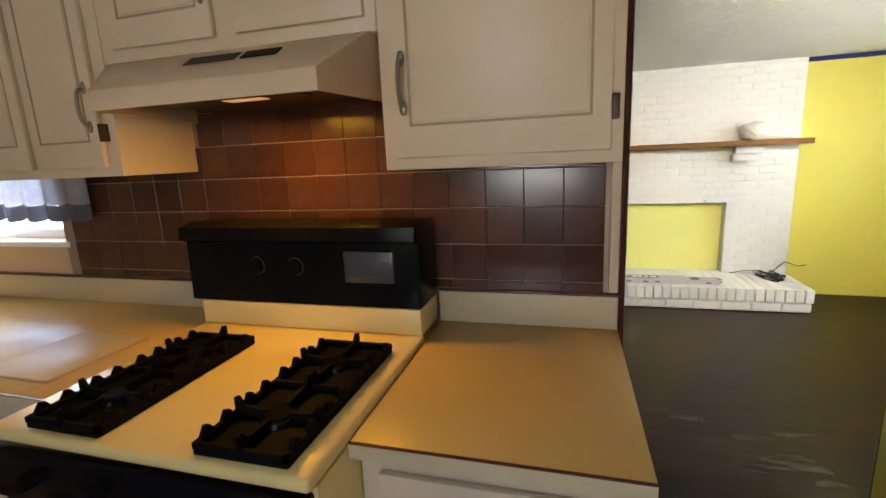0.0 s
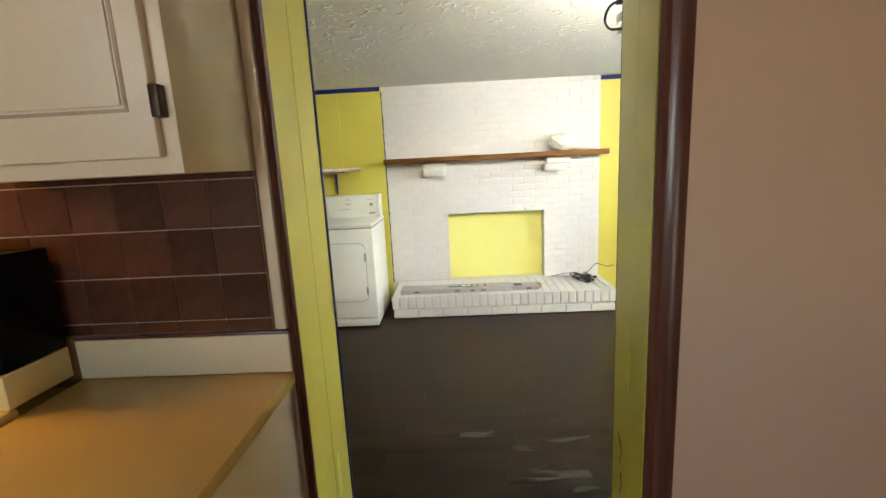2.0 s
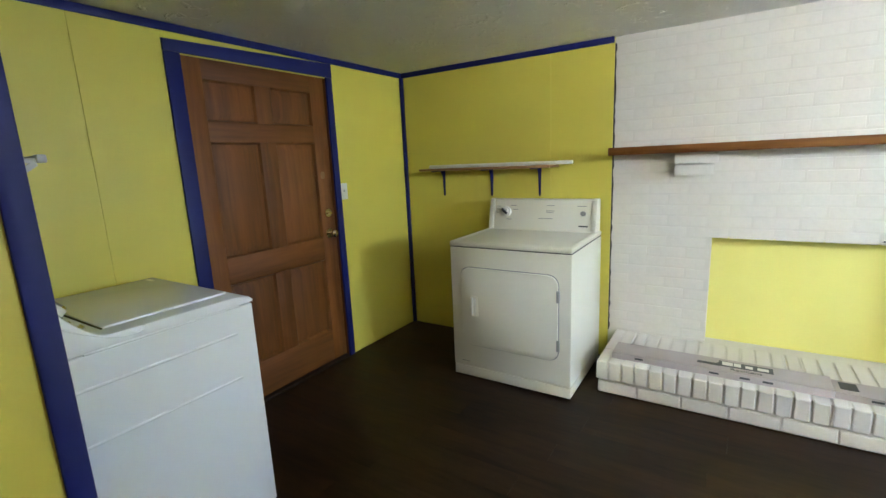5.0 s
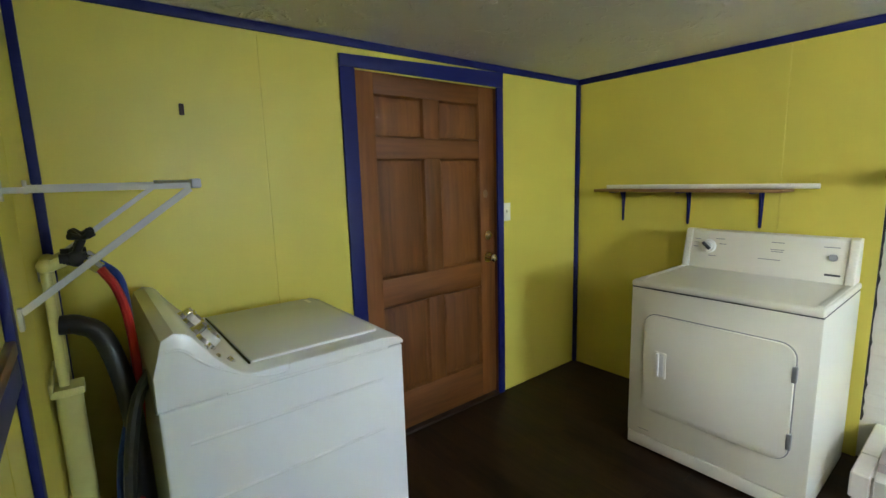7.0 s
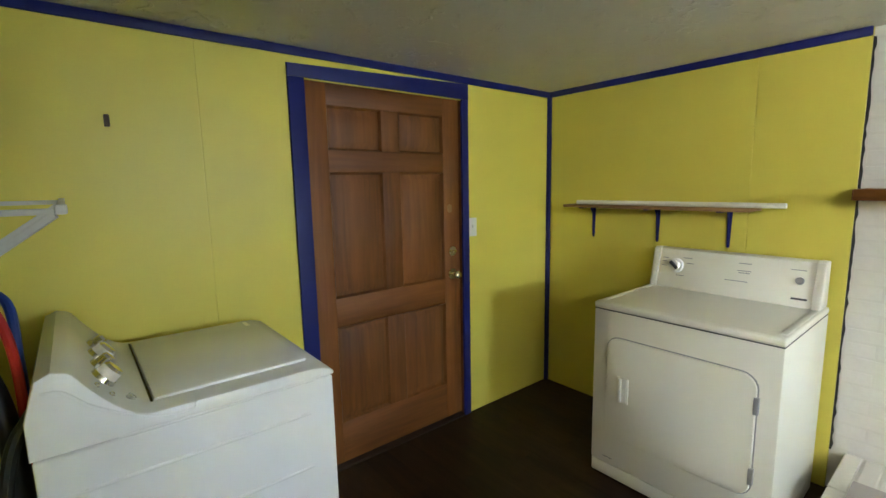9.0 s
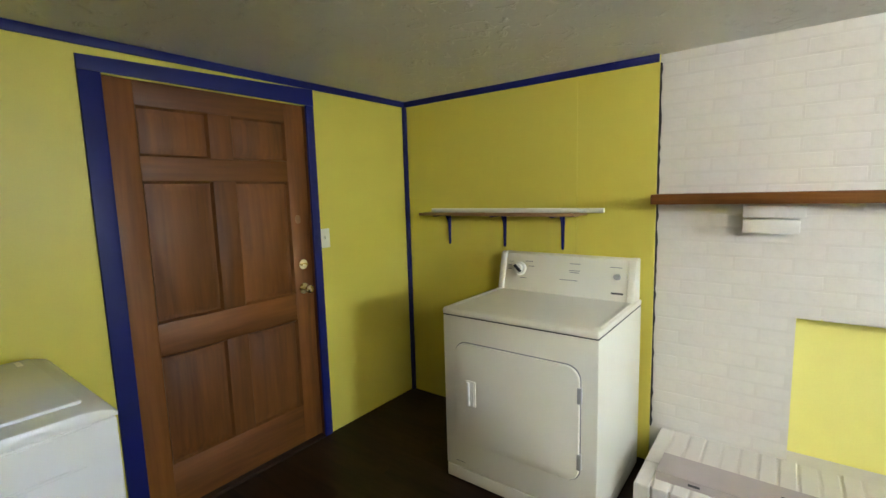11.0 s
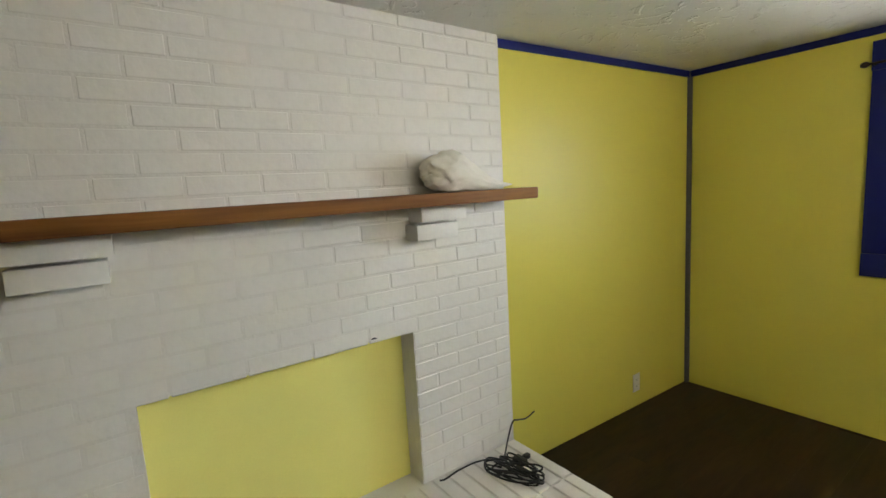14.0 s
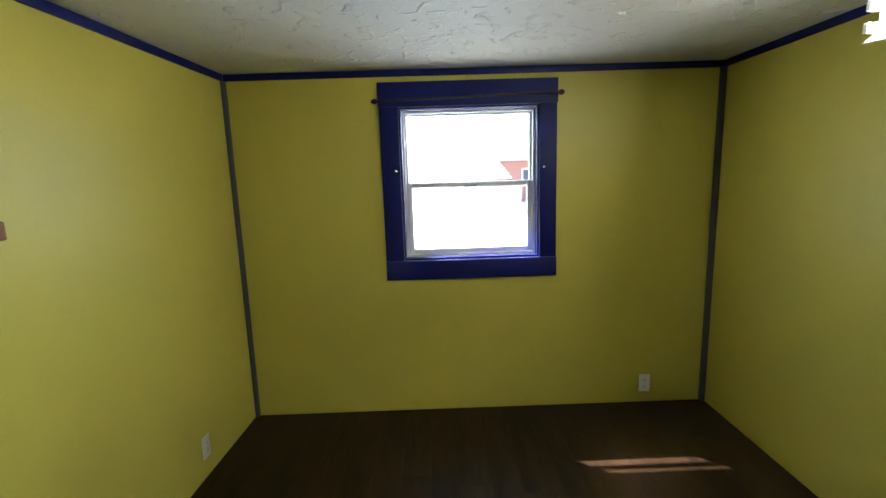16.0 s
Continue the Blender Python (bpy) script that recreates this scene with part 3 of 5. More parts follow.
# Unseen panel, added to close the doorway against light from outside.
solid("outer_blocking_panel", B(-0.17, -0.152, 1.10, 2.22, 0.0, 2.06), SIDING, "plain unseen panel added to close the doorway outside", "panel", kind="structure")

# ---- the window on the east wall ----
win = thing("window_1", (5.47, 1.57, 0.884), "white vinyl sash window in a wide dark blue casing", "window")
tagged(win, kind="structure")
WY0, WY1, WZ0, WZ1 = 1.147, 1.985, 1.005, 1.925
part("casing_side", B(5.452, 5.470, 1.045, WY0, WZ0, WZ1, bevel=0.003), BLUE, win)
part("casing_side", B(5.452, 5.470, WY1, 2.097, WZ0, WZ1, bevel=0.003), BLUE, win)
part("casing_head", B(5.450, 5.470, 1.040, 2.100, WZ1 + 0.001, 2.067, bevel=0.003), BLUE, win)
part("window_sill", B(5.446, 5.470, 1.042, 2.098, 0.884, WZ0 - 0.001, bevel=0.004), BLUE, win)
for a in ((WY0 + 0.0005, WY0 + 0.012, WZ0 + 0.012, WZ1 - 0.012), (WY1 - 0.012, WY1 - 0.0005, WZ0 + 0.012, WZ1 - 0.012), (WY0 + 0.0005, WY1 - 0.0005, WZ0 + 0.0005, WZ0 + 0.012), (WY0 + 0.0005, WY1 - 0.0005, WZ1 - 0.012, WZ1 - 0.0005)):
    part("reveal", B(5.4705, 5.53, *a), BLUE, win)
Y0, Y1, Z0, Z1 = WY0 + 0.012, WY1 - 0.012, WZ0 + 0.012, WZ1 - 0.012
MR = 1.464


def sash(x0, x1, y0, y1, z0, z1, w, wt, wb):
    s = part("sash", B(x0, x1, y0, y0 + w, z0, z1, bevel=0.003), VINYL, win)
    part("rail", B(x0, x1, y1 - w, y1, z0, z1, bevel=0.003), VINYL, s)
    part("rail", B(x0, x1, y0 + w, y1 - w, z0, z0 + wb, bevel=0.003), VINYL, s)
    part("rail", B(x0, x1, y0 + w, y1 - w, z1 - wt, z1, bevel=0.003), VINYL, s)
    g = part("pane", B((x0 + x1) / 2 - 0.002, (x0 + x1) / 2 + 0.002, y0 + w - 0.004, y1 - w + 0.004, z0 + wb - 0.004, z1 - wt + 0.004), PANE, win)
    g.visible_shadow = False


for a in ((Y0, Y0 + 0.014, Z0, Z1), (Y1 - 0.014, Y1, Z0, Z1), (Y0 + 0.014, Y1 - 0.014, Z0, Z0 + 0.016), (Y0 + 0.014, Y1 - 0.014, Z1 - 0.018, Z1)):
    part("window_frame", B(5.530, 5.605, *a, bevel=0.002), VINYL, win)
sash(5.535, 5.562, Y0 + 0.015, Y1 - 0.015, Z0 + 0.017, MR + 0.014, 0.034, 0.030, 0.030)
sash(5.566, 5.592, Y0 + 0.015, Y1 - 0.015, MR - 0.014, Z1 - 0.019, 0.014, 0.012, 0.028)
part("latch", B(5.528, 5.536, 1.52, 1.60, MR - 0.016, MR - 0.008, bevel=0.002), DARKGREY, win)
rodt = thing("curtain_rod", (5.41, 1.57, 1.965), "thin dark bronze curtain rod on brackets over the window", "curtain rod")
part("pole", R((5.405, 1.045, 1.976), (5.405, 2.105, 1.953), 0.006), BRONZE, rodt)
for y, z in ((1.035, 1.976), (2.115, 1.953)):
    part("finial", ball(bmesh.new(), (5.405, y, z), 0.015, (1, 1.3, 1)), BRONZE, rodt)
    part("bracket", R((5.405, y + (0.03 if y < 1.5 else -0.03), z), (5.451, y + (0.03 if y < 1.5 else -0.03), z), 0.005), BRONZE, rodt)
for y, z in ((1.125, 1.555), (2.01, 1.555)):
    solid("tieback_hook", ball(R((5.452, y, z), (5.44, y, z), 0.004), (5.438, y, z), 0.008), CHROME, "tiny bright metal hook screwed into the window casing", "hook", "curtain hooks")


def plate(name, at, axis, label, cat, toggles):
    """A cover plate at `at`, facing along axis ('x', '-x', 'y', '-y')."""
    x, y, z = at
    s = -1 if axis[0] == "-" else 1
    t = thing(name, at, label, cat)

    def flat(u0, u1, z0, z1, d0, d1):
        if axis[-1] == "x":
            return B(*sorted((x + s * d0, x + s * d1)), y + u0, y + u1, z + z0, z + z1, bevel=0.0015)
        return B(x + u0, x + u1, *sorted((y + s * d0, y + s * d1)), z + z0, z + z1, bevel=0.0015)

    part("cover_plate", flat(-0.036, 0.036, -0.058, 0.058, 0.0, 0.005), WHITEPLASTIC, t)
    if toggles:
        part("toggle", flat(-0.005, 0.005, -0.004, 0.014, 0.005, 0.016), WHITEPLASTIC, t, "small white toggle")
    else:
        for dz in (-0.022, 0.022):
            part("socket", flat(-0.016, 0.016, dz - 0.014, dz + 0.014, 0.005, 0.0075), WHITEPLASTIC, t)
            for u in (-0.006, 0.006):
                part("slot", flat(u - 0.0012, u + 0.0012, dz - 0.004, dz + 0.006, 0.0075, 0.0082), DARKGREY, t)
    return t


plate("light_switch", (0.0, 2.236, 1.236), "x", "white light switch beside the blue door casing", "light switch", True)
plate("wall_outlet", (4.878, 3.0225, 0.165), "-y", "white wall outlet low on the yellow wall", "outlet", False)
plate("wall_outlet", (5.47, 0.448, 0.135), "-x", "white wall outlet low under the window wall", "outlet", False)
plate("wall_outlet", (3.36, KY, 0.36), "-y", "white wall outlet low on the beige kitchen wall", "outlet", False)
solid("wall_bracket", B(0.0, 0.010, 0.412, 0.430, 1.738, 1.782, bevel=0.004), BRONZE, "small rusty metal hook plate screwed to the yellow wall", "hook")

# ---- laundry room: the fireplace ----
mantel = thing("mantel_shelf", (2.76, 2.93, 1.405), "long stained wooden mantel board on brick corbels", "mantel")
bm = B(1.703, 3.822, 2.840, 3.019, 1.405, 1.453, bevel=0.003)
part("board", bm, MANTELWOOD, mantel)
for x in (1.700, 3.8225):
    part("end_grain", B(x, x + 0.0025, 2.842, 3.017, 1.407, 1.451), SHELFWOOD if x > 3 else MANTELWOOD, mantel, "sawn end of the board")
for x0, x1, x2, x3 in ((2.070, 2.292, 2.070, 2.275), (3.262, 3.484, 3.242, 3.440)):
    c = thing("mantel_corbel", (x0 + 0.1, BY, 1.27), "white-painted stepped brick corbel under the wooden mantel", "corbel", "mantel corbels")
    part("brick", B(x0, x1, 2.925, 3.026, 1.343, 1.404, bevel=0.003), WHITE_BRICK, c)
    part("brick", B(x2, x3, 2.932, 3.026, 1.272, 1.333, bevel=0.003), WHITE_BRICK, c)
    part("mortar_bed", B(max(x0, x2) + 0.006, min(x1, x3) - 0.006, 2.985, 3.026, 1.334, 1.343), MORTAR, c)

HX0, HX1, HY0, HT = 1.745, 3.790, 2.452, 0.205
hearth = thing("raised_hearth", (2.76, 2.74, 0), "raised white-painted brick hearth with rowlock top", "hearth")
part("core", B(HX0 + 0.018, HX1 - 0.018, HY0 + 0.022, BY + 0.004, 0.0, HT - 0.0055), MORTAR, hearth)

# bundle of white cloth on the mantel
rng = random.Random(4)
bm = bmesh.new()
bmesh.ops.create_icosphere(bm, subdivisions=5, radius=1.0)
for v in bm.verts:
    p = v.co.copy()
    f = 1 + 0.12 * noise.noise(p * 1.6) + 0.05 * noise.noise(p * 4 + Vector((3, 1, 0))) + 0.03 * math.sin(9 * p.x + 5 * p.z + 4 * noise.noise(p * 2)) + 0.014 * math.sin(24 * p.x - 17 * p.z + 6 * noise.noise(p * 2.5))
    x, y, z = p.x * f * 0.150, p.y * f * 0.074, p.z * f * 0.085
    if p.x > 0.1:
        x += 0.20 * (p.x - 0.1) ** 1.4
        z *= 1 - 0.72 * min(1, (p.x - 0.1) / 0.8)
        z -= 0.062 * min(1, (p.x - 0.1) / 0.55)
    v.co = (3.435 + x, 2.938 + y, max(1.4545 + 0.004 * (1 + noise.noise(p * 7)), 1.534 + z))
solid("folded_cloth", bm, CLOTH, "bunched-up off-white cotton cloth lying on the mantel", "cloth")

# flooring carton on the hearth
box1 = thing("flooring_carton", (2.49, 2.63, HT), "long torn grey flooring carton lying on the brick hearth", "carton")
bm = bmesh.new()
x0, x1, y0, y1 = 1.822, 2.86, 2.530, 2.712
prism(bm, [(y0, HT), (y1, HT), (y1 - 0.004, HT + 0.036), (y0 + 0.004, HT + 0.038)], "x", x0, x1, bevel=0.003)
part("body", bm, CARD, box1)
bm = prism(bmesh.new(), [(y0 + 0.006, HT), (y1 - 0.016, HT), (y1 - 0.022, HT + 0.031), (y0 + 0.008, HT + 0.033)], "x", x1 + 0.002, 3.105, bevel=0.003)
part("torn_end", bm, CARD, box1, "crushed torn end of the carton")
bm = bmesh.new()
prism(bm, [(2.86, y0 + 0.004), (3.10, y0 - 0.006), (3.135, y0 + 0.03), (2.87, y0 + 0.02)], "z", HT + 0.034, HT + 0.037)
part("flap", bm, CARD, box1, "bent cardboard flap")
bm = bmesh.new()
for i in range(7):
    u = y0 + 0.02 + i * 0.022
    prism(bm, [(3.10, u), (3.118 + rng.random() * 0.035, u + 0.008), (3.10, u + 0.018)], "z", HT + 0.012 + rng.random() * 0.016, HT + 0.030)
part("torn_edge", bm, KRAFT, box1, "ragged brown torn cardboard edge")
TZ = HT + 0.0385
part("logo_block", B(2.372, 2.62, 2.605, 2.672, TZ - 0.003, TZ + 0.0006), DARKGREY, box1, "dark grey logo rectangle")
part("logo_block", B(2.268, 2.37, 2.600, 2.628, TZ - 0.003, TZ + 0.0006), DARKGREY, box1)
bm = bmesh.new()
prism(bm, [(2.330, 2.600), (2.400, 2.672), (2.395, 2.628), (2.372, 2.600)], "z", TZ - 0.002, TZ + 0.0008)
part("logo_swoosh", bm, DARKGREY, box1)
for i, w in enumerate((0.05, 0.034, 0.034, 0.05)):
    part("logo_stroke", B(2.388 + i * 0.054, 2.388 + i * 0.054 + w, 2.618, 2.652 + (0.012 if i < 2 else 0), TZ, TZ + 0.0012), PAPER, box1, "white lettering strokes of a logo")
part("dark_label", B(2.885, 2.955, 2.585, 2.665, HT + 0.031, HT + 0.0345), DARKGREY, box1, "dark grey rectangular label")
for x in (1.95, 2.33, 2.47, 2.57, 2.99):
    part("print_bar", B(x, x + 0.045, y0 + 0.0005, y0 + 0.0035, HT + 0.014, HT + 0.024), DARKGREY, box1)
txt = bpy.data.curves.new("word", "FONT")
txt.body, txt.size, txt.extrude = "Resilient", 0.042, 0.0004
word = new("word", txt)
txt.materials.append(DARKGREY)
word.parent, word.matrix_parent_inverse = box1, Matrix.Translation(box1.location).inverted()
word.matrix_basis = pose(2.425, 2.562, TZ + 0.0004)

# coil of black cable on the hearth
coil = thing("cable_coil", (3.59, 2.85, HT), "tangled black extension cable with adapter on the hearth", "cable")
for i in range(9):
    cx, cy, a = 3.585 + rng.uniform(-0.025, 0.025), 2.80 + rng.uniform(-0.02, 0.02), rng.uniform(0, 6.28)
    ra, rb = rng.uniform(0.07, 0.145), rng.uniform(0.015, 0.038)
    pts = []
    for j in range(11):
        q = a + 6.28 * j / 10 * (1 if i % 2 else 0.97)
        u, w = ra * math.cos(q), rb * math.sin(q)
        tilt = 1.9 + 0.35 * math.sin(i * 2.1)
        pts.append((cx + u * math.cos(tilt) - w * math.sin(tilt), cy + u * math.sin(tilt) + w * math.cos(tilt), HT + 0.007 + 0.006 * i + 0.008 * math.sin(q * 2 + i)))
    part("cable_loop", sweep(bmesh.new(), pts, 0.0042, 6, 4), CORD, coil)
part("cable_loop", sweep(bmesh.new(), [(3.60, 2.88, HT + 0.03), (3.50, 2.93, HT + 0.045), (3.40, 2.96, HT + 0.03), (3.33, 2.975, HT + 0.008), (3.305, 2.985, HT + 0.006)], 0.004, 6), CORD, coil)
part("cable_loop", sweep(bmesh.new(), [(3.60, 2.89, HT + 0.03), (3.68, 2.95, HT + 0.06), (3.75, 2.985, HT + 0.115), (3.80, 2.995, HT + 0.105), (3.88, 3.02, HT + 0.075), (3.95, 3.03, HT + 0.085)], 0.004, 6), CORD, coil)
part("cable_loop", sweep(bmesh.new(), [(3.60, 2.87, HT + 0.03), (3.53, 2.92, HT + 0.05), (3.47, 2.87, HT + 0.05), (3.50, 2.82, HT + 0.03), (3.58, 2.80, HT + 0.03)], 0.004, 6), CORD, coil)
part("adapter", B(3.62, 3.66, 2.80, 2.86, HT + 0.022, HT + 0.048, bevel=0.004), CORD, coil, "small black power adapter")
part("plug", B(3.69, 3.725, 2.845, 2.868, HT + 0.004, HT + 0.026, bevel=0.005), CORD, coil)

# ---- the dryer ----
dry = thing("clothes_dryer", (1.26, 2.59, 0), "bisque white front-loading clothes dryer with a closed door", "dryer")
X0, X1, Y0d, Y1d = 0.868, 1.652, 2.262, 2.925
bm = B(X0, X1, Y0d, Y1d, 0.085, 0.882, bevel=0.006)
part("cabinet", bm, ALMOND, dry)
part("seam", B(X0 + 0.001, X1 - 0.001, Y0d + 0.002, Y1d - 0.01, 0.8815, 0.8865), DARKGREY, dry)
part("kick_panel", B(X0 + 0.002, X1 - 0.002, Y0d + 0.003, Y1d, 0.015, 0.081, bevel=0.004), ALMOND, dry)
for x in (X0 + 0.05, X1 - 0.05):
    for y in (Y0d + 0.06, Y1d - 0.06):
        part("levelling_foot", R((x, y, 0.0), (x, y, 0.016), 0.018), BLACK, dry)
bm = B(X0 - 0.002, X1 + 0.002, Y0d - 0.004, Y1d, 0.886, 0.918, bevel=0.010, seg=3)
part("top", bm, ALMOND, dry)
bm = bmesh.new()
for a in ((X0 + 0.004, X1 - 0.004, Y0d + 0.012, Y0d + 0.03), ):
    box(bm, *a, 0.917, 0.9195, bevel=0.001)
for xa, xb in ((X0 + 0.010, X0 + 0.034), (X1 - 0.034, X1 - 0.010)):
    box(bm, xa, xb, Y0d + 0.06, Y1d - 0.13, 0.917, 0.9215, bevel=0.002)
part("top_rim", bm, ALMOND, dry)
bm = prism(bmesh.new(), [(Y1d - 0.118, 0.918), (Y1d, 0.918), (Y1d, 1.128), (Y1d - 0.060, 1.131), (Y1d - 0.072, 1.124)], "x", X0 + 0.045, X1 - 0.045, bevel=0.003)
part("control_panel", bm, ALMOND, dry)
for xa, xb in ((X0 + 0.008, X0 + 0.044), (X1 - 0.044, X1 - 0.008)):
    bm = prism(bmesh.new(), [(Y1d - 0.128, 0.918), (Y1d, 0.918), (Y1d, 1.130), (Y1d - 0.062, 1.135), (Y1d - 0.080, 1.124)], "x", xa, xb, bevel=0.006)
    part("end_cap", bm, ALMOND, dry)


def on_panel(x, z, d):
    """A point d in front of the sloping control panel, at the height z."""
    t = (z - 0.918) / 0.206
    return (x, Y1d - 0.118 + 0.046 * t - d, z + 0.2 * d)


bm = R(on_panel(1.005, 1.040, 0.0), on_panel(1.005, 1.040, 0.014), 0.040, 0.036, 22)
rod(bm, on_panel(1.005, 1.040, 0.014), on_panel(1.005, 1.040, 0.032), 0.026, 0.022, 22)
dial = part("timer_dial", bm, WHITEPLASTIC, dry, "round bisque timer dial")
part("pointer", rod(bmesh.new(), on_panel(0.985, 1.056, 0.034), on_panel(1.024, 1.024, 0.034), 0.009), DARKGREY, dial)
bm = R(on_panel(1.555, 1.037, 0.0), on_panel(1.555, 1.037, 0.018), 0.017, 0.015, 18)
part("start_button", bm, MIDGREY, dry, "small grey start button")
for x, z, w in ((1.06, 1.085, 0.045), (1.075, 1.058, 0.035), (0.945, 1.078, 0.03), (0.94, 1.058, 0.025), (0.94, 1.035, 0.025), (1.03, 0.99, 0.04), (1.33, 1.088, 0.055), (1.33, 1.052, 0.06), (1.33, 1.042, 0.05), (1.545, 1.085, 0.06), (1.30, 1.0, 0.10)):
    a, b = on_panel(x, z, 0.0), on_panel(x, z, 0.0012)
    part("print_bar", B(x - w / 2, x + w / 2, b[1] - 0.0006, a[1] + 0.002, z - 0.002, z + 0.002), MIDGREY, dry)
a = on_panel(1.56, 0.955, 0.0)
part("brand_plate", B(1.53, 1.59, a[1] - 0.002, a[1] + 0.003, 0.951, 0.960), DARKGREY, dry, "small dark brand plate")
bm = prism(bmesh.new(), rounded(0.946, 1.578, 0.242, 0.756, 0.06), "y", Y0d - 0.016, Y0d + 0.002, bevel=0.006)
dd = part("door", bm, ALMOND, dry)
# Grey rim that paints the shade in the gap round the door.
bm = prism(bmesh.new(), rounded(0.941, 1.583, 0.237, 0.761, 0.064), "y", Y0d - 0.003, Y0d + 0.001)
part("door_shade_rim", bm, MIDGREY, dry, "thin grey rim painted as shade round the dryer door")
h = part("handle", prism(bmesh.new(), rounded(1.006, 1.066, 0.440, 0.574, 0.006), "y", Y0d - 0.0185, Y0d - 0.015, bevel=0.001), ALMOND, dd, "recessed bisque pull handle")
bm = B(1.015, 1.033, Y0d - 0.026, Y0d - 0.018, 0.447, 0.567, bevel=0.003)
box(bm, 1.035, 1.055, Y0d - 0.0195, Y0d - 0.018, 0.449, 0.565)
part("grip", bm, WHITEPLASTIC, dd)
for z in (0.34, 0.635):
    part("hinge", B(1.570, 1.588, Y0d - 0.018, Y0d - 0.002, z - 0.035, z + 0.035, bevel=0.002), MIDGREY, dd)
part("scratch", B(0.93, 0.985, Y0d - 0.0006, Y0d + 0.001, 0.118, 0.120), DARKGREY, dry)

# ---- the washer ----
wash = thing("washing_machine", (0.44, 0.52, 0), "white top-loading washing machine with chrome-trimmed knobs and closed lid", "washing machine")
A0, A1, C0, C1 = 0.095, 0.785, 0.160, 0.885
part("cabinet", B(A0, A1, C0, C1, 0.015, 0.905, bevel=0.008, seg=3), APPLIANCE, wash)
for x in (A0 + 0.06, A1 - 0.06):
    for y in (C0 + 0.06, C1 - 0.06):
        part("levelling_foot", R((x, y, 0.0), (x, y, 0.02), 0.02), BLACK, wash)
prof = [(C0 - 0.004, 0.908), (C1 + 0.003, 0.908), (C1 + 0.004, 0.918), (C1 - 0.008, 0.930), (C1 - 0.035, 0.939), (C1 - 0.075, 0.945), (0.40, 0.948)]
for i in range(7):
    t = i / 6
    prof.append((0.385 - 0.135 * t, 0.950 + 0.140 * t**1.55))
prof += [(0.238, 1.099), (0.212, 1.106), (C0 + 0.022, 1.092), (C0 - 0.004, 1.00)]
part("top_and_console", prism(bmesh.new(), prof, "x", A0 - 0.004, A1 + 0.004, bevel=0.010), APPLIANCE, wash)
bm = bmesh.new()
prism(bm, [(C0 - 0.006, 0.99), (C0 + 0.02, 1.085), (C0 + 0.02, 0.90), (C0 - 0.006, 0.90)], "x", A0 + 0.02, A1 - 0.02)
part("rear_cover", bm, MIDGREY, wash)
lid = part("lid", B(A0 + 0.040, A1 - 0.075, 0.405, C1 - 0.055, 0.944, 0.955, bevel=0.005), APPLIANCE, wash, "flat white enamel lid")
part("lid_gap", B(A0 + 0.036, A1 - 0.070, 0.397, 0.403, 0.944, 0.9515), BLACK, wash)
part("lid_label", B(A0 + 0.06, A0 + 0.12, C1 - 0.10, C1 - 0.085, 0.954, 0.9556), PAPER, lid)


def on_console(x, t, d):
    y, z = 0.385 - 0.135 * t, 0.950 + 0.140 * t**1.55
    ny, nz = 0.78, 0.62
    return (x, y + d * ny, z + d * nz)


for x, t, r, cap in ((0.345, 0.66, 0.023, CHROME), (0.44, 0.62, 0.031, WHITEPLASTIC), (0.545, 0.64, 0.023, CHROME), (0.635, 0.60, 0.031, WHITEPLASTIC)):
    k1 = part("control_knob", R(on_console(x, t, -0.004), on_console(x, t, 0.012), r + 0.004, r, 22), CHROME, wash, "chrome-rimmed control knob")
    part("knob_cap", R(on_console(x, t, 0.012), on_console(x, t, 0.034), r - 0.003, r - 0.005, 20), cap, k1)
    part("knob_cap_ring", R(on_console(x, t, 0.034), on_console(x, t, 0.041), r - 0.004, r - 0.009, 20), CHROME, k1)
for x, t in ((0.725, 0.70), (0.725, 0.50)):
    part("indicator_stud", ball(bmesh.new(), on_console(x, t, 0.0), 0.008), CHROME, wash)
crease = [(A1 + 0.0045, C0 + 0.030, 1.062), (A1 + 0.0045, 0.228, 1.055), (A1 + 0.0045, 0.275, 1.008), (A1 + 0.0045, 0.335, 0.968), (A1 + 0.0045, 0.40, 0.937), (A1 + 0.0045, 0.455, 0.927), (A1 + 0.0045, 0.487, 0.931), (A1 + 0.004, 0.492, 0.9455)]
part("console_crease", sweep(bmesh.new(), crease, 0.0036, 8, 6), APPLIANCE, wash, "pressed crease round the console end")
part("start_button", R(on_console(0.69, 0.22, -0.002), on_console(0.69, 0.22, 0.010), 0.012), CHROME, wash)
# pressed ribs and seam in the side sheet
for z in (0.80, 0.62):
    part("side_rib", sweep(bmesh.new(), [(A1 - 0.004, C0 + 0.06, z), (A1 - 0.0015, C0 + 0.16, z), (A1 - 0.0015, C1 - 0.20, z), (A1 - 0.004, C1 - 0.08, z)], 0.006, 10, 4), APPLIANCE, wash)
part("top_lip", sweep(bmesh.new(), [(A1 - 0.001, C0 + 0.16, 0.9075), (A1 + 0.002, 0.40, 0.9075), (A1 + 0.002, 0.70, 0.9075), (A1 - 0.001, C1 - 0.06, 0.9075)], 0.0045, 10, 4), APPLIANCE, wash, "rounded bright lip under the top")
bm = prism(bmesh.new(), rounded(A0 + 0.10, A1 - 0.10, 0.25, 0.80, 0.04), "y", C1 - 0.001, C1 + 0.003, bevel=0.002)
part("front_emboss", bm, APPLIANCE, wash)

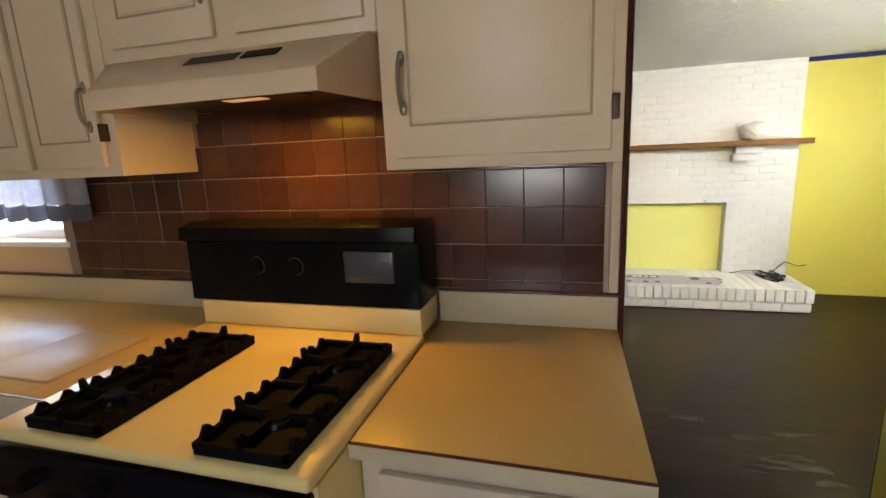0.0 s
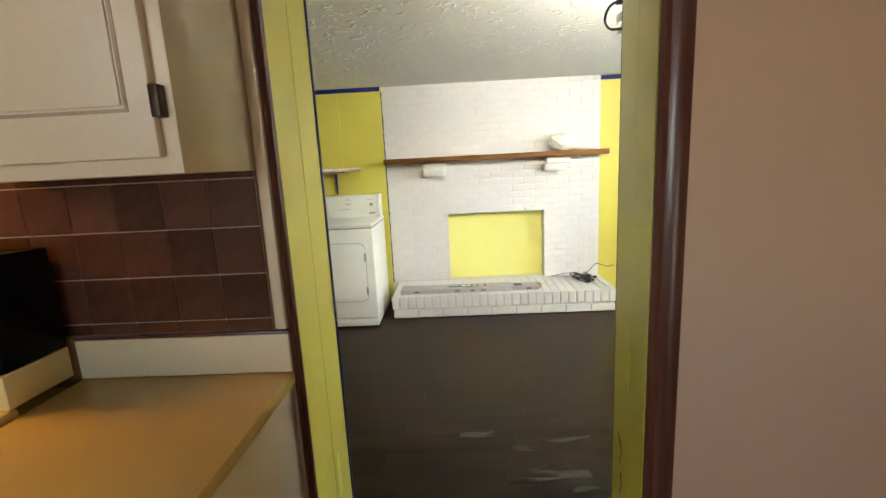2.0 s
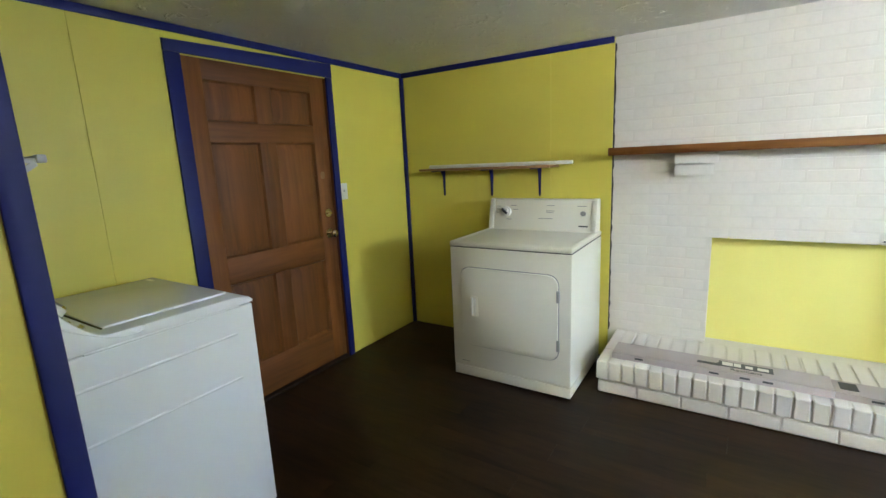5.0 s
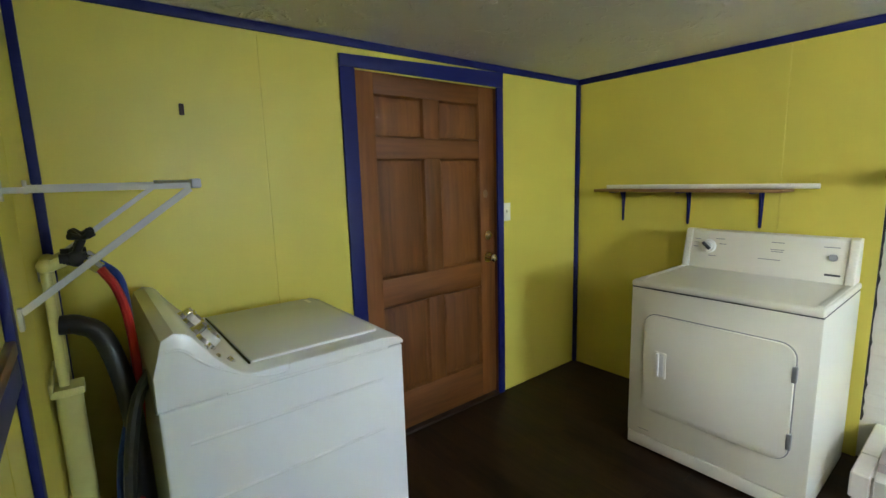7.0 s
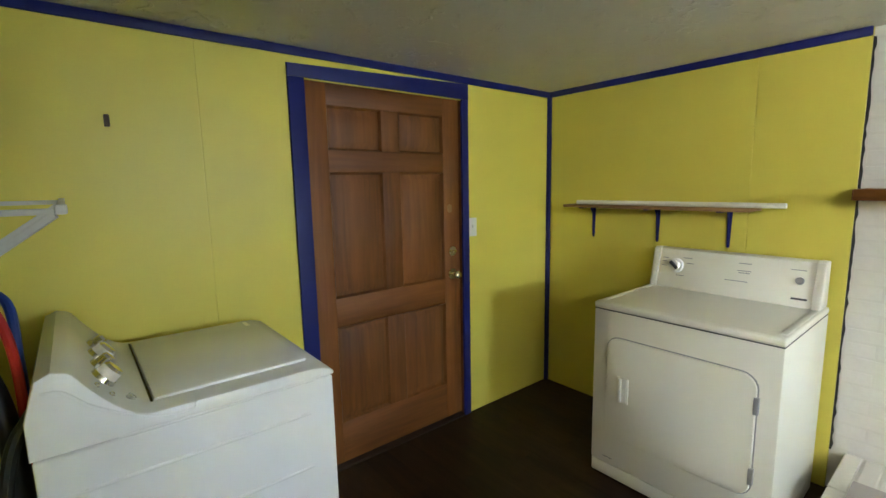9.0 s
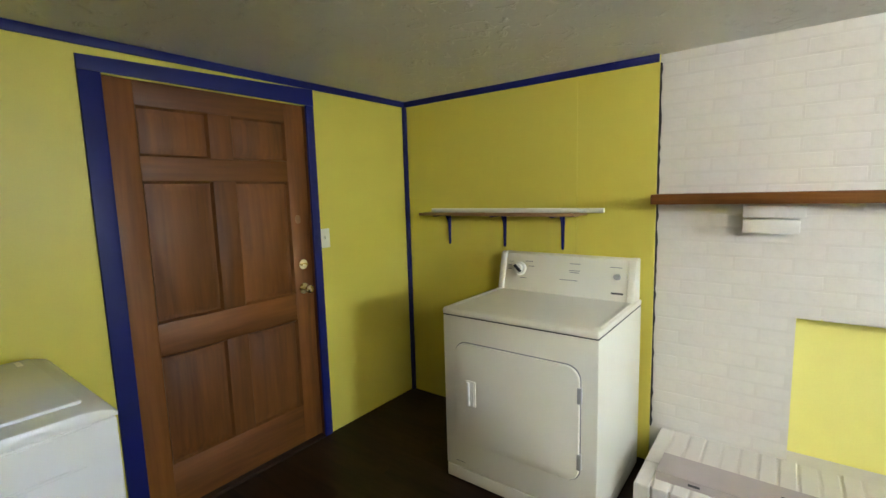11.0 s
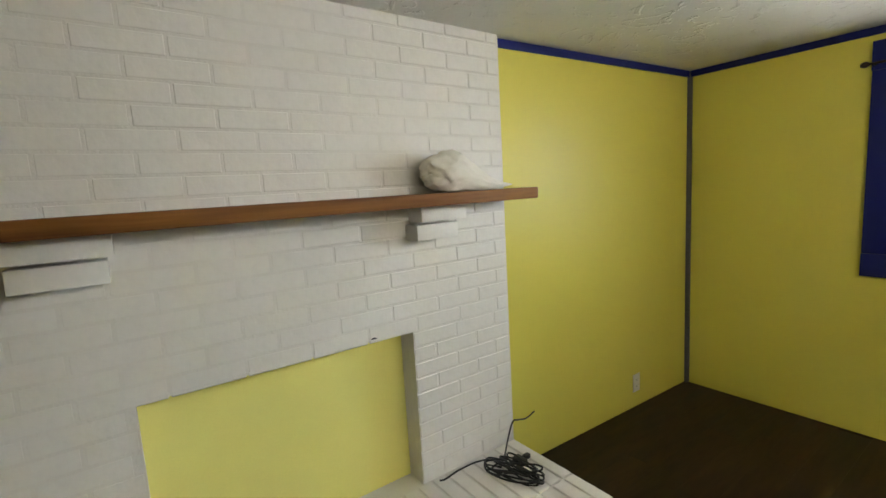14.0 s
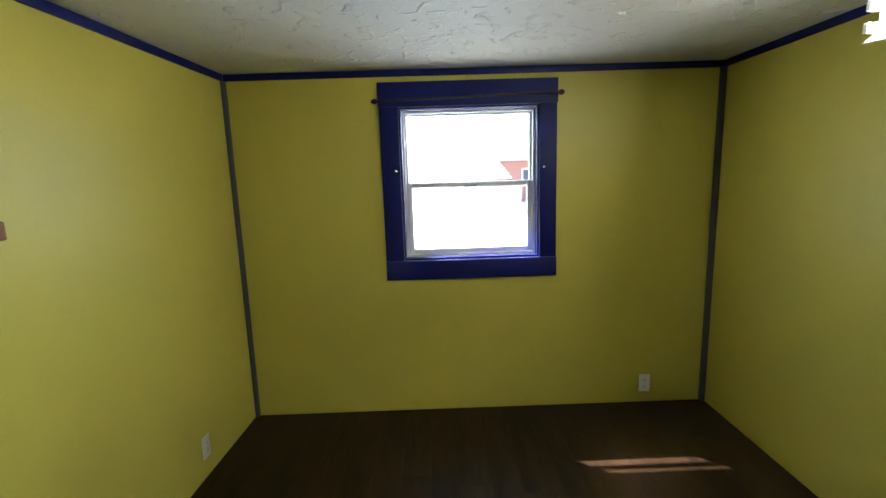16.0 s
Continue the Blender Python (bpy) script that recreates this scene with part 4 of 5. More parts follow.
# ---- supply pipes and hoses behind the washer ----
pipes = thing("supply_pipes", (0.42, 0.06, 0), "yellow-painted standpipe and supply pipes with black valves on the wall", "pipes")
part("standpipe", R((0.53, -0.014, 0.0), (0.53, -0.014, 0.93), 0.030, seg=18), PALE_YELLOW, pipes, "wide yellow-painted drain standpipe")
for x in (0.40, 0.53):
    part("riser", R((x, -0.020, 0.0), (x, -0.020, 1.268), 0.012), PALE_YELLOW, pipes)
    part("elbow", ball(R((x, -0.020, 1.268), (x, 0.020, 1.283), 0.014), (x, -0.020, 1.273), 0.019), PALE_YELLOW, pipes)
    bm = R((x, 0.010, 1.286), (x, 0.068, 1.286), 0.016)
    rod(bm, (x, 0.040, 1.286), (x, 0.062, 1.336), 0.010)
    ball(bm, (x, 0.045, 1.286), 0.022)
    v = part("valve", bm, CORD, pipes, "black hose valve")
    bm = bmesh.new()
    for i in range(4):
        a = 0.6 + i * 1.5708
        rod(bm, (x, 0.062, 1.338), (x + 0.033 * math.cos(a), 0.062 + 0.03 * math.sin(a), 1.348), 0.007, 0.010, 8)
    part("handwheel", bm, CORD, v)
    part("coupling", R((x, 0.066, 1.280), (x + 0.01, 0.092, 1.253), 0.016), CHROME, v, "chrome hose coupling")
for z in (0.62, 0.95):
    part("pipe_strap", B(0.36, 0.58, SA, SA + 0.008, z, z + 0.025, bevel=0.002), PALE_YELLOW, pipes)
part("bracket_block", B(0.492, 0.568, SA, 0.022, 0.931, 0.952, bevel=0.003), PALE_YELLOW, pipes)
solid("hot_water_hose", sweep(bmesh.new(), [(0.54, 0.092, 1.253), (0.555, 0.122, 1.19), (0.56, 0.138, 1.08), (0.565, 0.138, 0.90), (0.62, 0.115, 0.65), (0.72, 0.085, 0.40), (0.70, 0.085, 0.12), (0.45, 0.13, 0.28)], 0.0115, 10), RED, "red rubber hot water hose hanging behind the washer", "hose")
solid("cold_water_hose", sweep(bmesh.new(), [(0.41, 0.092, 1.253), (0.46, 0.132, 1.21), (0.50, 0.140, 1.10), (0.52, 0.135, 0.92), (0.64, 0.075, 0.74), (0.70, 0.06, 0.55), (0.62, 0.07, 0.25), (0.40, 0.12, 0.20)], 0.0115, 10), BLUEHOSE, "blue rubber cold water hose hanging behind the washer", "hose")
drain = thing("drain_hose", (0.53, 0.0, 0.10), "thick black drain hose clamped to the yellow pipes", "hose")
part("tube", sweep(bmesh.new(), [(0.53, -0.010, 1.115), (0.535, 0.030, 1.108), (0.55, 0.078, 1.06), (0.58, 0.112, 0.88), (0.62, 0.118, 0.60), (0.66, 0.118, 0.25), (0.50, 0.12, 0.10)], 0.026, 14), CORD, drain)
part("hose_clamp", R((0.531, 0.002, 1.1145), (0.5325, 0.014, 1.113), 0.0255, seg=18), BRONZE, drain, "dark metal hose clamp")

solid("corrugated_hose", sweep(bmesh.new(), [(0.66, 0.165, 0.98), (0.68, 0.120, 0.90), (0.70, 0.085, 0.70), (0.72, 0.075, 0.45), (0.68, 0.09, 0.20), (0.55, 0.08, 0.008), (0.30, 0.06, 0.008)], 0.016, 10), CORD, "black corrugated hose hanging behind the washer to the floor", "hose")

# ---- folding rack and shelf ----
rack = thing("wall_rack", (0.6, SA, 1.24), "white metal folding clothes rack bracket on the yellow wall", "rack")


def flat_bar(a, b, w, t):
    a, b = Vector(a), Vector(b)
    d = b - a
    bm = B(-w / 2, w / 2, -t / 2, t / 2, -d.length / 2, d.length / 2, bevel=0.001, seg=1)
    bmesh.ops.transform(bm, verts=bm.verts[:], matrix=Matrix.Translation((a + b) / 2) @ d.to_track_quat("Z", "Y").to_matrix().to_4x4())
    return bm


for x, tip, z in ((0.885, 0.930, 1.468), (0.330, 0.345, 1.476)):
    part("arm", flat_bar((x, SA + 0.006, z), (tip, 0.272, z), 0.020, 0.012), WHITEMETAL, rack)
    part("strut", flat_bar((x - 0.005, SA + 0.008, z - 0.235), (tip, 0.262, z - 0.006), 0.018, 0.014), WHITEMETAL, rack)
    part("foot_plate", B(x - 0.014, x + 0.008, SA, SA + 0.008, z - 0.270, z - 0.225, bevel=0.002), WHITEMETAL, rack)
    part("foot_plate", B(x - 0.012, x + 0.012, SA, SA + 0.010, z - 0.02, z + 0.02, bevel=0.002), WHITEMETAL, rack)
part("front_rail", flat_bar((0.945, 0.272, 1.474), (0.33, 0.268, 1.482), 0.014, 0.010), WHITEMETAL, rack)
part("end_cap", B(0.918, 0.948, 0.262, 0.282, 1.462, 1.482, bevel=0.004), WHITEMETAL, rack)

shelf = thing("wall_shelf", (0.81, 3.0, 1.14), "narrow raw wooden shelf on dark blue metal brackets", "shelf")
part("board", B(0.280, 1.340, 2.795, 2.998, 1.344, 1.362, bevel=0.003), SHELFWOOD, shelf)
for x in (0.385, 0.815, 1.197):
    b = part("bracket", prism(bmesh.new(), [(x - 0.013, 1.343), (x + 0.013, 1.343), (x + 0.007, 1.145), (x, 1.138), (x - 0.007, 1.145)], "y", 2.992, 2.999, bevel=0.001), BLUE, shelf, "dark blue painted shelf bracket")
    part("bracket_arm", B(x - 0.012, x + 0.012, 2.83, 2.991, 1.336, 1.3435, bevel=0.002), BLUE, b)
    part("bracket_web", prism(bmesh.new(), [(2.991, 1.335), (2.95, 1.335), (2.982, 1.29), (2.991, 1.18)], "x", x - 0.002, x + 0.002), BLUE, b)
solid("closet_rod", R((0.335, 2.875, 1.3752), (1.470, 2.875, 1.3752), 0.013, seg=16), WHITEPLASTIC, "white plastic pipe lying on the wooden shelf", "pipe")

# ---- fluorescent shop light under the ceiling ----
LZ = 1.916                    # height of the shop light
lightfix = thing("shop_light", (3.62, 0.30, ZC), "white two-tube fluorescent shop light hung on edge, switched on", "ceiling light")
LM = pose(3.010, 0.256, LZ, 0, -3.2, 4.0) @ Matrix.Diagonal((1, 0.94, 0.91, 1))


def placed(bm):
    bmesh.ops.transform(bm, verts=bm.verts[:], matrix=LM)
    return bm


LL = 1.22
part("housing", placed(prism(bmesh.new(), [(-0.052, -0.042), (-0.052, 0.042), (-0.002, 0.052), (-0.002, -0.052)], "x", 0.0, LL, bevel=0.002)), WHITEMETAL, lightfix)
for s in (-1, 1):
    wing = [(-0.001, s * 0.050), (0.046, s * 0.086), (0.054, s * 0.086), (0.054, s * 0.090), (0.044, s * 0.090), (-0.001, s * 0.054)]
    part("reflector", placed(prism(bmesh.new(), wing, "x", 0.0, LL)), WHITEMETAL, lightfix)
for x in (0.25, LL - 0.25):
    part("hanger", placed(R((x, -0.028, 0.045), (x, -0.028, (ZC - LZ) / 0.91 - 0.062 * x), 0.003)), CHROME, lightfix)
for z in (0.036, -0.036):
    part("tube", placed(R((0.016, 0.030, z), (LL - 0.016, 0.030, z), 0.0127, seg=14)), TUBE, lightfix, "lit fluorescent tube")
    for x in (-0.004, LL - 0.012):
        part("lamp_holder", placed(B(x, x + 0.016, -0.002, 0.048, z - 0.018, z + 0.018, bevel=0.003)), WHITEPLASTIC, lightfix)
part("power_cord", placed(sweep(bmesh.new(), [(0.02, -0.045, 0.012), (-0.02, -0.02, 0.014), (-0.035, 0.030, 0.008), (-0.038, 0.066, -0.025), (-0.03, 0.050, -0.065), (-0.012, 0.0, -0.083), (0.05, -0.05, -0.082)], 0.0055, 8)), CORD, lightfix, "looped black power cord")
part("cord_plug", placed(R((0.0, -0.012, 0.012), (-0.024, -0.012, 0.012), 0.011)), CORD, lightfix)

# ---- kitchen: cabinets, counter, stove, hood ----


def raised_door(parent, x0, x1, z0, z1, yf, name="door"):
    d = part(name, B(x0, x1, yf - 0.018, yf, z0, z1, bevel=0.004), CABINET, parent)
    g = 0.040
    bm = bmesh.new()
    for a in ((x0 + g, x1 - g, z0 + 0.075, z0 + 0.081), (x0 + g, x1 - g, z1 - g - 0.006, z1 - g), (x0 + g, x0 + g + 0.006, z0 + 0.081, z1 - g - 0.006), (x1 - g - 0.006, x1 - g, z0 + 0.081, z1 - g - 0.006)):
        box(bm, a[0], a[1], yf - 0.0195, yf - 0.0175, a[2], a[3])
    # The groove lines are flat strips in a darker tan than the door.
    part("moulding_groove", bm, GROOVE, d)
    part("field", B(x0 + g + 0.010, x1 - g - 0.010, yf - 0.022, yf - 0.017, z0 + 0.085, z1 - g - 0.010, bevel=0.004), CABINET, d)
    return d


def wall_unit(name, x0, x1, z0, doors, label):
    u = thing(name, ((x0 + x1) / 2, KY, z0), label, "cabinet", "kitchen wall cabinets")
    part("body", B(x0, x1, -0.738, KY - 0.002, z0, KZ, bevel=0.002), CABINET, u)
    for a, b, c in doors:
        raised_door(u, a, b, c, KZ - 0.05, -0.7395)
    return u


cr = wall_unit("wall_cabinet", 1.362, 1.926, 1.402, [(1.398, 1.900, 1.430)], "cream-painted wall cabinet with a raised panel door and pewter pull")
cm = wall_unit("wall_cabinet", 0.500, 1.360, 1.735, [(0.556, 0.905, 1.768), (0.972, 1.334, 1.768)], "cream-painted short wall cabinet above the range hood")
cl = wall_unit("wall_cabinet", -0.20, 0.498, 1.416, [(-0.15, 0.145, 1.445), (0.165, 0.455, 1.445)], "cream-painted wall cabinet beside the kitchen window")


def pull(x, z, y, parent):
    bm = sweep(bmesh.new(), [(x, y, z + 0.052), (x, y - 0.020, z + 0.045), (x, y - 0.028, z), (x, y - 0.020, z - 0.045), (x, y, z - 0.052)], 0.0055, 8, 5)
    for d in (-1, 1):
        ball(bm, (x, y - 0.002, z + d * 0.056), 0.012, (0.8, 0.4, 1.5))
    part("pull_handle", bm, PEWTER, parent, "worn pewter pull handle")


pull(1.425, 1.605, -0.760, cr)
pull(0.885, 1.92, -0.760, cm)
pull(0.43, 1.62, -0.760, cl)
for x, z, u in ((1.905, 1.495, cr), (0.462, 1.52, cl)):
    part("hinge", B(x - 0.006, x + 0.010, -0.762, -0.7385, z, z + 0.052, bevel=0.002), BRONZE, u, "dark bronze hinge")
part("filler_strip", B(1.928, 1.954, -0.462, KY - 0.003, 1.012, KZ, bevel=0.003), CABINET, cr)

hood = thing("range_hood", (0.95, -0.66, 1.585), "beige enamel range hood with lit lamp and black switch panel", "range hood")
bm = bmesh.new()
vs = [bm.verts.new(c) for c in ((0.62, -0.90, 1.585), (1.28, -0.90, 1.585), (1.335, KY - 0.02, 1.585), (0.53, KY - 0.02, 1.585), (0.62, -0.90, 1.635), (1.28, -0.90, 1.635), (1.345, -0.752, 1.733), (0.53, -0.752, 1.733), (1.345, KY - 0.02, 1.733), (0.53, KY - 0.02, 1.733))]
for f in ((0, 1, 5, 4), (4, 5, 6, 7), (1, 2, 8, 6, 5), (0, 4, 7, 9, 3), (6, 8, 9, 7)):
    bm.faces.new([vs[i] for i in f])
bmesh.ops.recalc_face_normals(bm, faces=bm.faces[:])
bmesh.ops.solidify(bm, geom=bm.faces[:], thickness=0.004)
part("canopy", bm, HOODPAINT, hood)
part("underside", B(0.64, 1.27, -0.885, KY - 0.03, 1.612, 1.618), DARKMETAL, hood)
part("grease_filter", B(0.78, 1.16, -0.86, -0.72, 1.598, 1.611, bevel=0.003), DARKMETAL, hood, "metal grease filter")


def on_hood(x, t, d):
    y, z = -0.90 + 0.148 * t, 1.635 + 0.098 * t
    return Vector((x, y - 0.55 * d, z + 0.83 * d))


def hood_plate(name, x0, x1, t0, t1, material, label=""):
    bm = bmesh.new()
    lo = [on_hood(x, t, 0.0) for x, t in ((x0, t0), (x1, t0), (x1, t1), (x0, t1))]
    hi = [on_hood(x, t, 0.003) for x, t in ((x0, t0), (x1, t0), (x1, t1), (x0, t1))]
    a, b = [bm.verts.new(p) for p in lo], [bm.verts.new(p) for p in hi]
    for j in range(4):
        bm.faces.new((a[j], a[(j + 1) % 4], b[(j + 1) % 4], b[j]))
    bm.faces.new(b)
    bm.faces.new(a[::-1])
    return part(name, bm, material, hood, label)


hood_plate("switch_panel", 1.028, 1.130, 0.55, 0.76, BLACK, "black switch panel")
for i in range(4):
    hood_plate("vent_slot", 0.855, 1.012, 0.54 + i * 0.065, 0.566 + i * 0.065, DARKMETAL)
part("lamp_lens", B(0.94, 1.06, -0.80, -0.76, 1.596, 1.612, bevel=0.003), glow("warm_lens", (1.0, 0.48, 0.12), 0.03), hood, "glowing warm lamp lens")

# base units and counter
KX0, KX1 = 1.405, 1.955
base = thing("base_cabinet", (1.68, -0.77, 0), "cream-painted base cabinet with drawer under the counter", "cabinet", "kitchen base cabinets")
part("body", B(KX0, KX1 - 0.012, -1.085, KY - 0.004, 0.09, 0.862, bevel=0.002), CABINET, base)
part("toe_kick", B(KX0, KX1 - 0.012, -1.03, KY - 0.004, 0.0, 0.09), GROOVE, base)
part("drawer_front", B(KX0 + 0.045, KX1 - 0.05, -1.105, -1.086, 0.67, 0.815, bevel=0.004), CABINET, base)
raised_door(base, KX0 + 0.045, KX1 - 0.05, 0.14, 0.64, -1.0865)
base2 = thing("base_cabinet", (-0.2, -0.77, 0), "cream-painted base cabinet under the window counter", "cabinet", "kitchen base cabinets")
part("body", B(-1.58, 0.61, -1.085, KY - 0.004, 0.09, 0.862, bevel=0.002), CABINET, base2)
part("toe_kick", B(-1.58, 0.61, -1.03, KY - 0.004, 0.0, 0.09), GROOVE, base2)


def counter(x0, x1, label):
    t = thing("countertop", ((x0 + x1) / 2, -0.78, 0.863), label, "countertop", "kitchen countertops")
    part("slab", B(x0, x1, -1.122, KY - 0.004, 0.863, 0.893, bevel=0.003), LAMINATE, t)
    part("front_edge", B(x0, x1, -1.128, -1.1225, 0.858, 0.891, bevel=0.002), LAMEDGE, t)
    part("edge_seam", B(x0 + 0.001, x1 - 0.001, -1.1286, -1.1215, 0.8912, 0.8935), CASING, t, "thin dark seam along the front edge")
    part("upstand", B(x0, x1 - 0.002, -0.457, KY - 0.004, 0.894, 0.998, bevel=0.004), LAMEDGE, t, "beige laminate upstand")
    part("upstand_cap", B(x0, x1, -0.459, KY - 0.004, 0.9985, 1.006, bevel=0.002), CASING, t, "thin brown edging")
    return t


counter(1.402, 1.958, "tan laminate countertop beside the stove")
counter(-1.59, 0.612, "tan laminate countertop beside the kitchen window")
solid("cutting_board", B(0.22, 0.50, -1.06, -0.76, 0.8935, 0.9015, bevel=0.002), LAMEDGE, "thin tan cutting board lying on the laminate counter", "cutting board")

stove = thing("gas_stove", (1.0, -0.85, 0), "cream and black gas stove with two long black burner grates", "stove")
S0, S1 = 0.618, 1.398
part("body", B(S0, S1, -1.235, -0.47, 0.03, 0.880, bevel=0.004), STOVE_CREAM, stove)
part("cooktop", B(S0 - 0.002, S1 + 0.002, -1.262, -0.62, 0.882, 0.912, bevel=0.010, seg=3), STOVE_CREAM, stove)
part("oven_door", B(S0 + 0.008, S1 - 0.008, -1.262, -1.237, 0.22, 0.74, bevel=0.005), BLACK, stove, "black glass oven door")
part("control_strip", B(S0 + 0.004, S1 - 0.004, -1.268, -1.237, 0.75, 0.872, bevel=0.005), BLACK, stove)
part("oven_handle", R((S0 + 0.06, -1.295, 0.71), (S1 - 0.06, -1.295, 0.71), 0.011), BLACK, stove)
for i in range(4):
    x = S0 + 0.12 + i * 0.18
    part("burner_knob", R((x, -1.268, 0.812), (x, -1.292, 0.812), 0.020, 0.017, 16), BLACK, stove)
part("splash_strip", B(S0, S1, -0.640, -0.47, 0.9125, 0.992, bevel=0.004), STOVE_CREAM, stove)
prof = [(-0.634, 0.994), (-0.47, 0.994), (-0.47, 1.245), (-0.60, 1.252), (-0.655, 1.240), (-0.658, 1.200), (-0.628, 1.188)]
bg = part("backguard", prism(bmesh.new(), prof, "x", S0 - 0.040, S1, bevel=0.004), BLACK, stove, "black control backguard")
part("clock_panel", B(1.16, 1.32, -0.6365, -0.630, 1.07, 1.165, bevel=0.002), CLOCKGREY, bg, "grey clock panel")
for x in (1.19, 1.235, 1.285):
    part("clock_mark", B(x, x + 0.025, -0.638, -0.636, 1.125, 1.135), DARKGREY, bg)
part("print_bar", B(1.18, 1.29, -0.638, -0.636, 1.09, 1.096), DARKGREY, bg)
for x in (0.85, 0.99):
    part("dial", R((x, -0.630, 1.115), (x, -0.652, 1.115), 0.027, 0.024, 18), BLACK, bg)
    part("dial_ring", R((x, -0.6305, 1.115), (x, -0.636, 1.115), 0.029, 0.029, 20), DARKGREY, bg)


def grate(x0, x1, y0, y1):
    z = 0.9125
    g = part("burner_grate", B(x0, x1, y0, y1, z, z + 0.010, bevel=0.004), IRON, stove, "black cast iron double burner grate")
    bm = bmesh.new()
    for a in ((x0, x0 + 0.012, y0, y1), (x1 - 0.012, x1, y0, y1), (x0, x1, y0, y0 + 0.012), (x0, x1, y1 - 0.012, y1), (x0, x1, (y0 + y1) / 2 - 0.006, (y0 + y1) / 2 + 0.006)):
        box(bm, *a, z + 0.010, z + 0.026, bevel=0.002, seg=1)
    part("rim", bm, IRON, g)
    bm = bmesh.new()
    for k in (0.25, 0.75):
        cy, cx = y0 + (y1 - y0) * k, (x0 + x1) / 2
        for dx, dy in ((1, 0), (-1, 0), (0, 1), (0, -1)):
            ex, ey = cx + dx * (x1 - x0) / 2, cy + dy * (y1 - y0) / 4
            ix, iy = cx + dx * 0.028, cy + dy * 0.028
            q = [(0, 0.012), (0, 0.050), (0.12, 0.052), (0.3, 0.034), (1, 0.030), (1, 0.012)]
            w = 0.0045
            ring = []
            for s in (-1, 1):
                ring.append([bm.verts.new((ex + (ix - ex) * u + s * w * abs(dy), ey + (iy - ey) * u + s * w * abs(dx), z + h)) for u, h in q])
            for j in range(6):
                bm.faces.new((ring[0][j], ring[0][(j + 1) % 6], ring[1][(j + 1) % 6], ring[1][j]))
            bm.faces.new(ring[0][::-1])
            bm.faces.new(ring[1])
    for k in (0.07, 0.18, 0.32, 0.43, 0.57, 0.68, 0.82, 0.93):
        cy = y0 + (y1 - y0) * k
        for xa in (x0 + 0.001, x1 - 0.010):
            prism(bm, [(cy - 0.020, z + 0.020), (cy + 0.020, z + 0.020), (cy + 0.006, z + 0.040), (cy - 0.004, z + 0.043)], "x", xa, xa + 0.009)
    part("finger", bm, IRON, g)
    for k in (0.25, 0.75):
        cy, cx = y0 + (y1 - y0) * k, (x0 + x1) / 2
        bm = R((cx, cy, z + 0.006), (cx, cy, z + 0.020), 0.042, 0.036, 20)
        rod(bm, (cx, cy, z + 0.020), (cx, cy, z + 0.026), 0.030, 0.026, 20)
        part("burner", bm, BLACK, g)


grate(1.150, 1.352, -1.246, -0.758)
grate(0.722, 0.920, -1.246, -0.770)

# kitchen window with its valance
kw = thing("window_2", (-0.72, KY, 1.15), "white kitchen window with bright daylight over the counter", "window")
tagged(kw, kind="structure")
for a in ((-1.20, -1.16, 1.15, 1.95), (-0.29, -0.25, 1.15, 1.95), (-1.16, -0.29, 1.15, 1.19), (-1.16, -0.29, 1.91, 1.95), (-1.16, -0.29, 1.53, 1.56)):
    part("window_frame", B(a[0], a[1], -0.36, -0.31, a[2], a[3], bevel=0.003), VINYL, kw)
part("window_sill", B(-1.23, -0.22, -0.45, -0.362, 1.125, 1.149, bevel=0.004), VINYL, kw)
g = part("pane", B(-1.16, -0.29, -0.337, -0.333, 1.19, 1.91), PANE, kw)
g.visible_shadow = False
valance = thing("curtain_valance", (-0.65, -0.48, 1.24), "gathered grey and white lace valance hanging at the kitchen window", "curtain")


def lace(name, a, b, material, label=""):
    """A gathered strip of the valance from a to b of its drop."""
    bm, n, rows = bmesh.new(), 120, []
    for j in range(5):
        u, row = a + (b - a) * j / 4, []
        for i in range(n + 1):
            drop = 0.40 + 0.022 * abs(math.sin(i * 0.26))
            row.append(bm.verts.new((-1.28 + 1.27 * i / n, -0.480 + 0.016 * math.sin(i * 0.55) * (0.5 + u / 2), 1.66 - drop * u)))
        rows.append(row)
    for p, q in zip(rows, rows[1:]):
        for i in range(n):
            bm.faces.new((p[i], p[i + 1], q[i + 1], q[i]))
    bmesh.ops.solidify(bm, geom=bm.faces[:], thickness=0.002)
    return part(name, bm, material, valance, label)


lace("lace_panel", 0.0, 0.84, LACE)
lace("scallop_border", 0.841, 1.0, LACEDARK, "slate grey scalloped border")
part("curtain_pole", R((-1.30, -0.478, 1.668), (0.0, -0.478, 1.668), 0.008), WHITEMETAL, valance)
ks = thing("window_3", (1.5, -3.45, 1.1), "plain window in the far kitchen wall", "window")
tagged(ks, kind="structure")
for a in ((1.10, 1.14, 1.1, 1.9), (1.86, 1.90, 1.1, 1.9), (1.14, 1.86, 1.1, 1.14), (1.14, 1.86, 1.86, 1.9)):
    part("window_frame", B(a[0], a[1], -3.50, -3.44, a[2], a[3], bevel=0.003), VINYL, ks)

# ---- outside the window ----
solid("ground", B(-400, 400, -400, 400, -0.75, -0.55), GRASS, "pale sunlit gravel yard round the house", "ground", kind="structure")
# Unseen overhang and thin strips, added to shape the sun patches on the floor.
eave = thing("sun_cutting_eave", (5.9, 1.5, 2.34), "unseen white overhang and strips added to cut the sun above the window", "eave")
tagged(eave, kind="structure")
part("soffit", B(5.62, 6.09, -1.5, 4.5, 2.372, 2.40), SIDING, eave)
